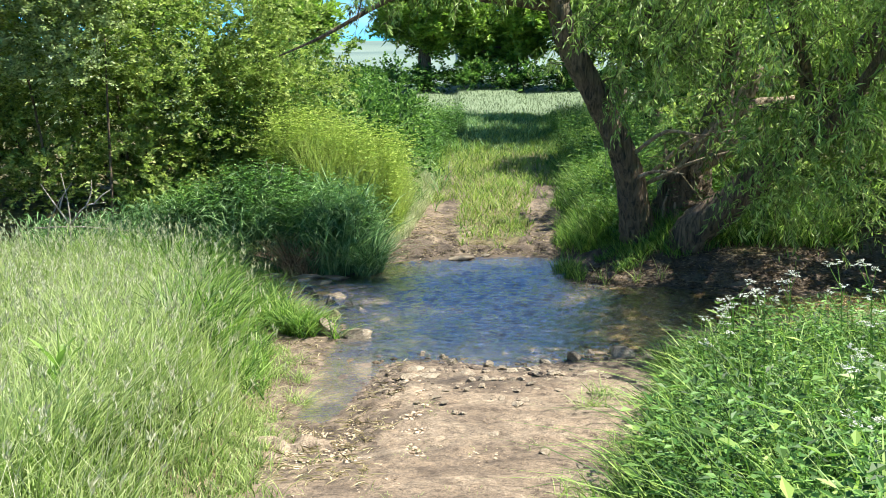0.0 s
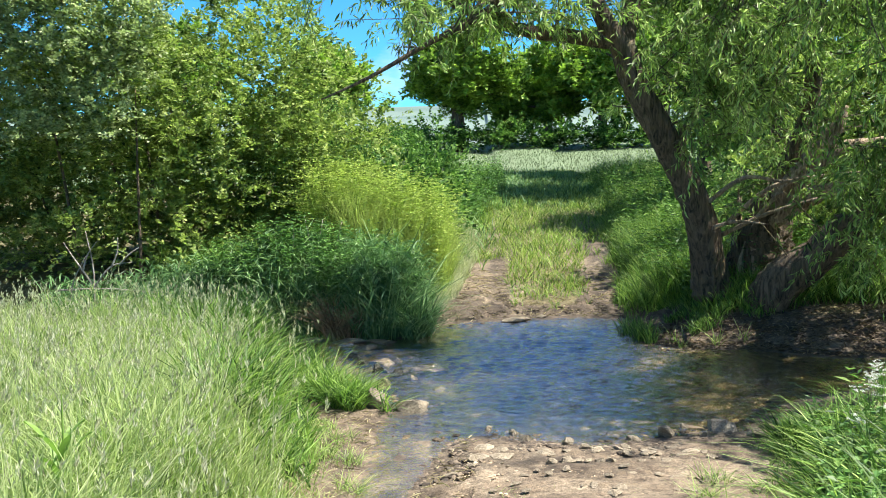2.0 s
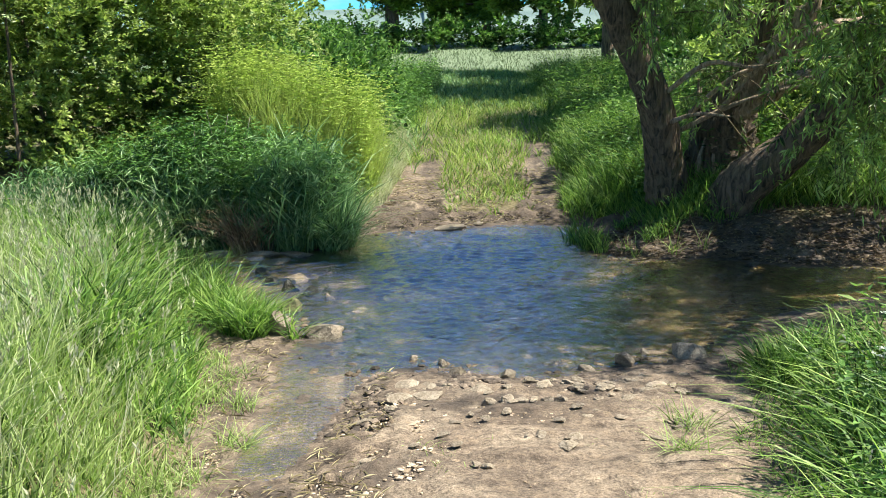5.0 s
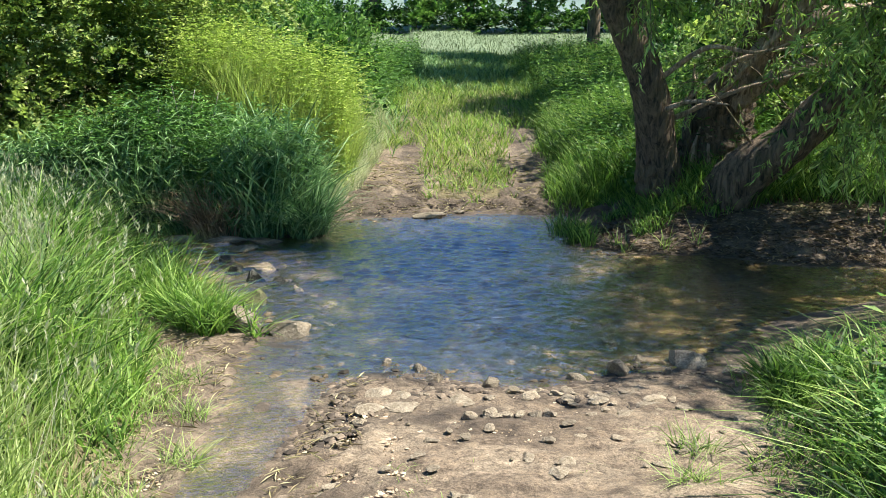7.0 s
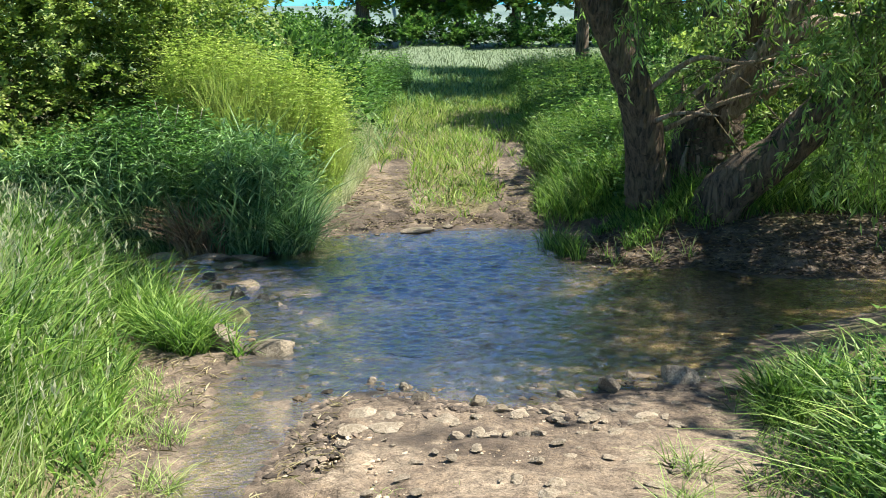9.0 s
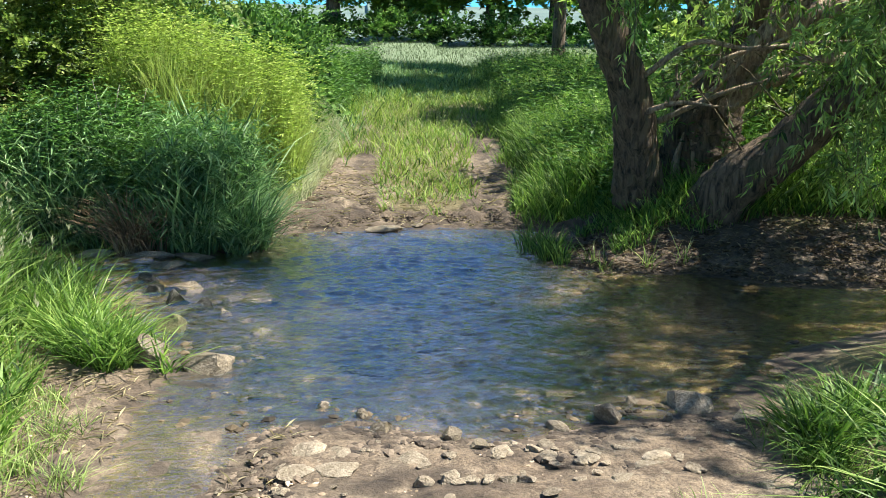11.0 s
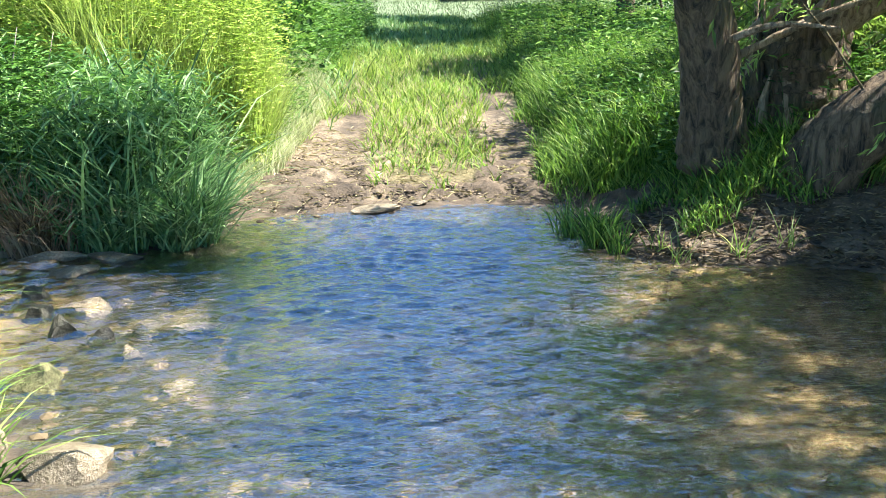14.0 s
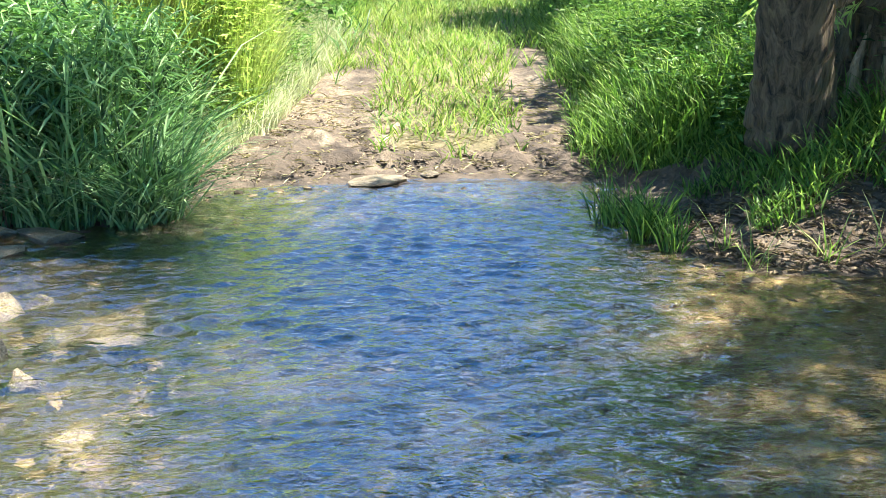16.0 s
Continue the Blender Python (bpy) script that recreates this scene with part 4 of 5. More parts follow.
P = scatter(18000, -22, 20, -8, 15, lambda x, y, d: (d > 0.6) & ((left_of(x, y) > 0.1) | (right_of(x, y) > 0.1)) & ((x < -8.5) | (x > 6) | (y < 2)))
grass("rough_grass", "rough green grass around the near banks", P, 0.5, 0.03, M_MEADOW, 0.35, 0.55)

# short grass fraying into the track's edges
P = scatter(26000, -3, 3, 1.5, 11, lambda x, y, d: (d > 0.3) & (np.minimum(-left_of(x, y), -right_of(x, y)) < 0.05 + 0.22 * (0.6 + wobble(x, y, 0.7, 34))) & (np.minimum(-left_of(x, y), -right_of(x, y)) > -0.3))
grass("verge_grass", "short yellowish grass fraying into the track", P, 0.17, 0.006, M_MEADOW, 0.5, 0.5)
P = scatter(9000, -1, 1.6, 2.5, 9, lambda x, y, d: wobble(x, y, 0.9, 35) * 0.6 + wobble(x, y, 0.3, 36) * 0.6 > 0.58)
grass("track_grass", "sparse short grass on the stony track", P, 0.05, 0.004, M_MEADOW, 0.7, 0.6)

# the right-hand bank
rb = lambda x, y, d: (right_of(x, y) + 0.12 * wobble(x, y, 0.8, 37) > 0.05) & (d > 0.4) & (y < 9.45 + 0.3 * np.maximum(x - 3.0, 0) + 0.15 * wobble(x, y, 0.8, 65))
P = scatter(36000, 0.7, 7, 1.0, 12.5, lambda x, y, d: rb(x, y, d) & some(len(x), np.interp(x, [2.5, 5, 7], [1, 0.6, 0.3])))
hgt = np.clip(right_of(P[:, 0], P[:, 1]) / 0.35, 0.4, 1)
grass("bank_grass", "lush arching green grass on the track bank", P, 0.62 * hgt, 0.0125, M_LUSH, 0.45, 0.75, (-0.05, -0.1))


def herbs(name, label, P, h, leaf, mat, nodes=7, category="nettle"):
    """Leafy upright herbs: stems with pairs of leaves, crossing from node to node."""
    n = len(P)
    H = h * rng.uniform(0.6, 1.2, n)
    a0 = rng.uniform(0, 6.28, n)
    tilt = rng.normal(size=(n, 2)) * 0.12
    Cs, Ds = [], []
    for k in range(nodes):
        s = (k + 1.5) / (nodes + 0.5)
        c = np.stack([P[:, 0] + tilt[:, 0] * H * s, P[:, 1] + tilt[:, 1] * H * s, P[:, 2] + H * s], 1)
        for side in (0, np.pi):
            a = a0 + k * np.pi / 2 + side + rng.normal(size=n) * 0.3
            Cs.append(c)
            Ds.append(np.stack([np.cos(a), np.sin(a), -0.35 + 0.6 * s + 0.2 * rng.normal(size=n)], 1))
    C, D = np.concatenate(Cs), np.concatenate(Ds)
    m = len(C)
    LV, LT = leaves(C, D, np.array([0, 0, 1.0]) + 0.35 * rand_dirs(m), leaf * rng.uniform(0.6, 1.3, m), leaf * 0.42 * rng.uniform(0.7, 1.3, m), 0.12)
    SV, ST, _ = blades(P, H * 1.02, np.full(n, 0.006), 0.1, 0.08)
    V, T = join([(LV, LT), (SV, ST)])
    ob = tri_mesh(name, V, T, mat)
    return tagged(ob, label, category, kind="stuff")


P = scatter(5200, 0.9, 6, 2.5, 11.5, lambda x, y, d: rb(x, y, d) & (right_of(x, y) > 0.25) & (wobble(x, y, 1.3, 38) > -0.2))
herbs("nettles", "leafy green nettles among the bank grass", P, 0.54, 0.068, M_NETTLE, 8)

P = scatter(420, 1.0, 5, 2.5, 9.5, lambda x, y, d: rb(x, y, d) & (right_of(x, y) > 0.15) & (wobble(x, y, 0.9, 39) > -0.1))
herbs("broad_leaved_herbs", "broad pale green leaves among the bank grass", P, 0.56, 0.11, M_LUSH, 6, "herb")

# tufts at the water's edge
def tuft(at, radius, h, n, w, mat, label, droop=0.6, lean=0.45, name="grass_tuft"):
    x, y = at
    z = float(ground(np.array([x]), np.array([y]))[0])
    r = radius * np.sqrt(rng.uniform(0, 1, n))
    a = rng.uniform(0, 6.28, n)
    Q = np.stack([r * np.cos(a), r * np.sin(a), np.zeros(n)], 1)
    Q[:, 2] = np.maximum(ground(Q[:, 0] + x, Q[:, 1] + y), -0.06) - z - 0.02
    V, T, tip = blades(Q, h * rng.uniform(0.5, 1.2, n), w * rng.uniform(0.7, 1.3, n), lean, droop)
    ob = tri_mesh(name, V, T, mat, tip=tip)
    ob.location = (x, y, z)
    return tagged(ob, label, "grass", kind="stuff")


for at, r, h, n in (((-1.72, 11.85), 0.2, 0.42, 330), ((-1.56, 11.62), 0.12, 0.36, 170), ((-1.2, 11.55), 0.05, 0.32, 30), ((-1.55, 11.95), 0.12, 0.34, 160), ((-1.95, 12.1), 0.2, 0.44, 300), ((-1.3, 11.75), 0.05, 0.3, 40), ((-2.2, 12.7), 0.26, 0.5, 400), ((-2.55, 13.5), 0.3, 0.5, 400)):
    tagged(tuft(at, r, h, n, 0.013, M_LUSH, "bright grass tuft leaning over the water's edge"), group="tufts at the water")
for at, r, h, n in (((2.5, 10.05), 0.15, 0.36, 480), ((2.8, 10.2), 0.18, 0.36, 380), ((2.42, 9.78), 0.1, 0.24, 180)):
    tagged(tuft(at, r, h, n, 0.014, M_LUSH, "bushy green grass tuft beside the shore stones"), group="tufts at the water")
for at, r, h, n in (((2.03, 15.0), 0.12, 0.36, 130), ((2.0, 15.45), 0.22, 0.32, 150), ((2.14, 14.75), 0.08, 0.3, 60)):
    tagged(tuft(at, r, h, n, 0.011, M_LUSH, "narrow green grass tuft on the muddy shore", 0.35, 0.3), group="tufts at the water")
for at, r, h, n in (((-1.16, 15.62), 0.2, 0.8, 420), ((-1.25, 15.45), 0.16, 0.6, 260), ((-1.7, 15.35), 0.14, 0.5, 160), ((-2.75, 15.6), 0.16, 0.5, 160)):
    tagged(tuft(at, r, h, n, 0.017, M_REED, "coarse blue-green grass hanging over the water", 0.7, 0.3), group="tufts at the water")
for at in ((2.5, 14.4), (2.95, 14.45), (3.3, 14.5), (2.4, 14.75)):
    tagged(tuft(at, 0.07, 0.36, 15, 0.009, M_MEADOW, "thin grass sprig on the muddy shore", 0.4, 0.5), group="sprigs on the mud")
for at in ((-1.25, 9.3), (-1.35, 9.9), (-1.4, 8.7), (-1.5, 10.5), (1.45, 8.6), (1.6, 9.1)):
    tagged(tuft(at, 0.12, 0.2, 90, 0.006, M_MEADOW, "small pale grass tuft on the mud", 0.6, 0.7), group="tufts on the mud")

# reeds and coarse grass on the far bank
def reed_stems(name, label, P, h, mat, nodes=8):
    """Upright reed stems, each with long narrow leaves that arch out at every node."""
    n = len(P)
    H = h * rng.uniform(0.75, 1.15, n)
    tilt = rng.normal(size=(n, 2)) * 0.1
    a0 = rng.uniform(0, 6.28, n)
    made = [blades(P, H, np.full(n, 0.008), 0.08, 0.05)[:2]]
    for k in range(nodes):
        s = 0.15 + 0.8 * k / nodes + 0.06 * rng.uniform(size=n)
        a = a0 + k * 2.6 + 0.4 * rng.normal(size=n)
        c = np.stack([P[:, 0] + tilt[:, 0] * H * s, P[:, 1] + tilt[:, 1] * H * s, P[:, 2] + H * s], 1)
        L, W = rng.uniform(0.2, 0.42, n), rng.uniform(0.016, 0.028, n)
        up = rng.uniform(0.2, 1.4, n)
        out = np.stack([np.cos(a), np.sin(a), up], 1)
        made.append(leaves(c, out, rand_dirs(n) * 0.4 + np.array([0, 0, 1.0]), L * 0.6, W))
        tip = c + unit(out) * (0.5 * L)[:, None]
        made.append(leaves(tip, np.stack([np.cos(a), np.sin(a), up - 1.3], 1), rand_dirs(n) * 0.4 + np.array([0, 0, 1.0]), L * 0.55, W * 0.9))
    V, T = join(made)
    return tagged(tri_mesh(name, V, T, mat), label, "reeds", kind="stuff")


clear_of_withered = lambda x, y: (np.abs(x + 2.3) > 0.17) | (y > 15.75)
P = scatter(2900, -6.5, -0.95, 15.0, 17.0, lambda x, y, d: (d > 0.0) & (d < 1.5) & (left_of(x, y) > 0.05) & (x < -1.0) & clear_of_withered(x, y))
reed_stems("reeds", "leafy blue-green reeds crowding the far bank", P, 1.2 * np.interp(P[:, 0], [-6.5, -3.5, -2.75, -2.45, -2.1, -1.6, -1.1], [0.75, 0.85, 0.85, 0.75, 1.0, 1.08, 0.85]), M_REED)
P = scatter(11000, -6.5, -0.85, 15.0, 17.2, lambda x, y, d: (d > 0.0) & (d < 1.5) & (y < 16.9) & (left_of(x, y) > 0.08) & (x < -1.1) & clear_of_withered(x, y))
grass("reeds", "dense dark green reed grass on the far bank", P, 1.3 * np.interp(P[:, 0], [-6.5, -3.5, -2.75, -2.45, -2.1, -1.6, -1.1], [0.75, 0.85, 0.8, 0.62, 1.0, 1.1, 0.95]) * (0.85 + 0.35 * wobble(P[:, 0], P[:, 1], 0.6, 40)), 0.019, M_REED, 0.12, 0.55)
P = scatter(8000, -6.0, -0.95, 15.0, 17.0, lambda x, y, d: (d > 0.0) & (d < 1.3) & (left_of(x, y) > 0.05) & (x < -1.0) & clear_of_withered(x, y))
grass("reeds", "shorter arching reed leaves at the foot of the bank", P, 0.8, 0.016, M_REED, 0.3, 0.7)
P = scatter(3600, -4.8, -1.1, 15.2, 17.0, lambda x, y, d: (d > 0.05) & (left_of(x, y) > 0.1))
herbs("nettles", "leafy dark nettles among the reeds", P, 1.1, 0.075, M_NETTLE, 11)
P = scatter(40000, -3.1, -0.4, 16.5, 19.2, lambda x, y, d: (d > 0.2) & (left_of(x, y) > 0.15) & (((x + 1.85) / 1.1) ** 2 + ((y - 18.5) / 0.9) ** 2 < 1 + 0.25 * wobble(x, y, 0.8, 41)))
grass("yellow_grass", "sunlit yellow-green tall grass clump on the far bank", P, 1.55 * np.interp(P[:, 0], [-3.0, -2.3, -1.6, -0.9], [0.85, 1.05, 1.05, 0.7]) * (0.9 + 0.22 * wobble(P[:, 0], P[:, 1], 0.7, 61)), 0.009, M_YELLOW, 0.14, 0.25)
P = scatter(2500, -3.2, -0.8, 17.6, 19.4, lambda x, y, d: (d > 0.3) & (left_of(x, y) > 0.1))
herbs("yellow_herbs", "bright yellow-green leafy herbs on the far bank", P, 1.65, 0.07, M_YELLOW, 14, "herb")
P = scatter(2400, -2.4, 0.3, 16.6, 21, lambda x, y, d: (d > 0.35) & (left_of(x, y) > 0.12) & (left_of(x, y) < 1.6) & (wobble(x, y, 0.8, 71) > -0.5))
herbs("green_herbs", "low leafy green herbs beside the far track", P, 0.62, 0.07, M_LUSH, 8, "herb")
P = scatter(20000, -1.8, 0.4, 16.6, 24, lambda x, y, d: (d > 0.2) & (left_of(x, y) > -0.05) & (left_of(x, y) < 0.9))
grass("dry_grass", "pale straw-coloured grass beside the track", P, 0.82 * np.clip(left_of(P[:, 0], P[:, 1]) + 0.3, 0.22, 1), 0.008, M_SEED, 0.2, 0.4)
P = scatter(92000, -6, 8, 16.6, 38.8, lambda x, y, d: (d > 0.25) & some(len(x), np.interp(y, [17, 26, 38], [1, 0.75, 0.5])) & ((np.maximum(left_of(x, y), right_of(x, y)) + 0.3 * wobble(x, y, 1.3, 44) > 0.0) | (np.abs(x - 0.95 - 0.035 * (y - 18)) < 0.75 + 0.2 * wobble(x, y, 0.8, 42)) | (y > 22 + 3 * wobble(x, y, 1.6, 43))) & ((np.abs(x - rut_right(y)) > np.interp(y, [17, 20, 23.5], [0.26, 0.18, 0.0]) + 0.08 * wobble(x, y, 0.5, 62)) & (np.abs(x - rut_left(y)) > np.interp(y, [17, 19.5, 21.5], [0.28, 0.16, 0.0]) + 0.08 * wobble(x, y, 0.5, 63))) & (y > 17.4 + 0.5 * wobble(x, y, 0.7, 45) - 3 * (np.maximum(left_of(x, y), right_of(x, y)) > 0)))
sd = np.maximum(left_of(P[:, 0], P[:, 1]), right_of(P[:, 0], P[:, 1])) + 0.35 * wobble(P[:, 0], P[:, 1], 1.6, 46)
tall = np.interp(P[:, 1], [17, 19, 24], [0.14, 0.24, 0.3]) + 0.48 * step(-0.2, 1.4, sd) + 0.1 * vnoise(P[:, 0], P[:, 1], 0.8, 47)
short = some(len(P), np.clip(0.75 - 0.9 * step(-0.3, 1.2, sd) + 0.35 * vnoise(P[:, 0], P[:, 1], 1.0, 48), 0.1, 1))
grass("track_grass", "short sunlit grass along the middle of the track", P[short], np.maximum(tall[short], 0.08), 0.012, M_TRACK, 0.45, 0.5)
grass("bank_grass", "long green grass on both sides of the far track", P[~short], np.maximum(tall[~short], 0.1), 0.016, M_LUSH, 0.3, 0.55)
P = scatter(28000, -4, 8, 20, 38.6, lambda x, y, d: some(len(x), np.clip(np.maximum(np.interp(y, [20, 28, 33, 37, 39], [-0.5, -0.1, 0.6, 2.4, 3.2]) + 0.6 * wobble(x, y, 2.0, 66) - x, x - np.interp(y, [20, 28, 34, 38], [2.9, 3.2, 3.8, 3.6]) - 0.5 * wobble(x, y, 2.0, 67)) / 1.5 + 0.15, 0, 1)))
half = some(len(P), 0.5)
grass("coarse_grass", "tall dark coarse grass beside the far track", P[half], np.interp(P[half, 1], [26, 33], [0.6, 0.34]), 0.022, M_REED, 0.25, 0.5)
grass("coarse_grass", "tall bright coarse grass beside the far track", P[~half], np.interp(P[~half, 1], [26, 33], [0.55, 0.3]), 0.02, M_LUSH, 0.3, 0.55)
P = scatter(1300, -3.5, 0.6, 19.5, 36, lambda x, y, d: x < np.interp(y, [19.5, 24, 36], [-0.9, -0.7, 0.6]) + 0.3 * wobble(x, y, 1.2, 68))
herbs("nettles", "leafy dark nettles beside the far track", P, 0.95, 0.12, M_BRAMBLE, 8)
P = scatter(1000, 1.9, 6.0, 18.6, 33, lambda x, y, d: right_of(x, y) + 0.25 * wobble(x, y, 1.1, 72) > 0.3)
herbs("undergrowth", "leafy dark green undergrowth beside the far track", P, 0.95, 0.11, M_BRAMBLE, 8, "undergrowth")
P = scatter(1800, -3.2, 0.6, 20.5, 36, lambda x, y, d: (x < np.interp(y, [20.5, 26, 30, 36], [-0.75, -0.35, 0.3, 0.9]) + 0.35 * wobble(x, y, 1.2, 73)))
herbs("undergrowth", "leafy green undergrowth between the brambles and the track", P, 0.85, 0.11, M_NETTLE, 8, "undergrowth")
P = scatter(16000, -1.5, 5.0, 28.5, 37.6, lambda x, y, d: some(len(x), np.clip(0.35 + 0.3 * (y - 29) / 3 + 0.5 * wobble(x, y, 1.5, 74), 0, 1)))
grass("coarse_grass", "dark coarse grass where the track meets the field", P, np.interp(P[:, 0], [-1.0, 2.0], [0.5, 0.26]), 0.026, M_REED, 0.22, 0.5)
P = scatter(26000, 1.7, 6.5, 14.9, 18.5, lambda x, y, d: (d > 0.78 + 0.25 * wobble(x, y, 0.7, 64)) & (right_of(x, y) > -0.1))
grass("bank_grass", "bright green grass at the foot of the willow", P, 0.46 * np.clip(P[:, 2] / 0.5, 0.4, 1), 0.0125, M_LUSH, 0.3, 0.5)
P = scatter(20000, 1.9, 5.2, 16.6, 25, lambda x, y, d: (d > 0.5) & (right_of(x, y) + 0.2 * wobble(x, y, 0.9, 75) > 0.05))
grass("bank_grass", "long bright green grass on the bank beside the far track", P, 0.72 * np.clip(right_of(P[:, 0], P[:, 1]) + 0.45, 0.35, 1), 0.013, M_LUSH, 0.22, 0.5)
P = scatter(1500, 2.6, 9, 15.4, 20, lambda x, y, d: (d > 0.9) & (np.hypot(x - 3.2, y - 15.7) > 0.45))
herbs("nettles", "leafy green undergrowth around the willow", P, 0.7, 0.1, M_NETTLE, 8)
P = scatter(22000, -14, 26, 37.5, 53, lambda x, y, d: y > 37.8)
grass("field_grass", "pale green hay grass covering the far field", P, 0.17, 0.018, M_FIELD, 0.25, 0.35)

# leaf litter and dry stalks on the mud under the willow
P = scatter(10000, 1.8, 7, 13.6, 15.8, lambda x, y, d: (d > 0.03) & (d < 1.6))
D = rand_dirs(len(P)) * np.array([1, 1, 0.15])
V, T = leaves(P + np.array([0, 0, 0.03]), D, np.array([0, 0, 1.0]) + 0.4 * rand_dirs(len(P)), rng.uniform(0.04, 0.11, len(P)), rng.uniform(0.01, 0.03, len(P)))
tagged(tri_mesh("leaf_litter", V, T, M_LITTER), "dry fallen leaves and stalks on the mud", "leaf litter", kind="stuff")

P = np.concatenate([scatter(3000, -1.2, 2.4, 16.6, 20.5, lambda x, y, d: (d > 0.05) & (left_of(x, y) < 0.3) & (right_of(x, y) < 0.2)), scatter(1600, -2.0, -0.3, 6.5, 11.5, lambda x, y, d: (d > 0.05) & (left_of(x, y) < 0.3))])
D = rand_dirs(len(P)) * np.array([1, 1, 0.12])
V, T = leaves(P + np.array([0, 0, 0.035]), D, np.array([0, 0, 1.0]) + 0.4 * rand_dirs(len(P)), rng.uniform(0.05, 0.16, len(P)), rng.uniform(0.006, 0.014, len(P)))
tagged(tri_mesh("straw_litter", V, T, M_STRAW), "trampled dry straw on the muddy shores", "straw", kind="stuff")

# scrub that closes the view behind the willow
r9 = np.random.default_rng(9)
for x0, x1, y, h, n in ((4.6, 8.5, 18.5, 3.6, 60), (8.0, 13.5, 17.5, 4.8, 70), (7.8, 12.0, 14.8, 3.0, 50)):
    lob = [(r9.uniform(x0, x1), y + r9.uniform(-0.9, 0.9), 0.9 + r9.uniform(0, 1) * (h - 0.9), r9.uniform(0.4, 0.75)) for _ in range(n)]
    tagged(shrub("willow_scrub", "bushy green scrub growing behind the willow", ((x0 + x1) / 2, y, 1.0), lob, n * 330, 0.125, M_BUSH, stems=6), group="scrub behind the willow")


# ---- stones ----
def stone(at, size, turn, mat, label, group="", sink=0.3, seed=0):
    r = np.random.default_rng(seed)
    bm = bmesh.new()
    bmesh.ops.create_icosphere(bm, subdivisions=3, radius=0.5)
    cuts = [(Vector(r.normal(size=3)).normalized(), r.uniform(0.20, 0.38)) for _ in range(11)]
    off = Vector(r.uniform(-50, 50, 3))
    for v in bm.verts:
        for nrm, dist in cuts:
            over = v.co.dot(nrm) - dist
            if over > 0:
                v.co -= nrm * over
        v.co *= 1.25 * (1 + 0.10 * noise.noise(v.co * 3.1 + off) + 0.06 * noise.noise(v.co * 9 + off))
        v.co = Vector((v.co.x * size[0], v.co.y * size[1], v.co.z * size[2]))
    me = bpy.data.meshes.new("stone")
    bm.to_mesh(me)
    bm.free()
    me.materials.append(mat)
    for p in me.polygons:
        p.use_smooth = False
    ob = new("stone", me)
    x, y = at
    z = float(ground(np.array([x]), np.array([y]))[0])
    ob.matrix_world = pose(x, y, z + size[2] * (0.5 - sink) * 0.8, 0, 0, turn)
    return tagged(ob, label, "stone", group)


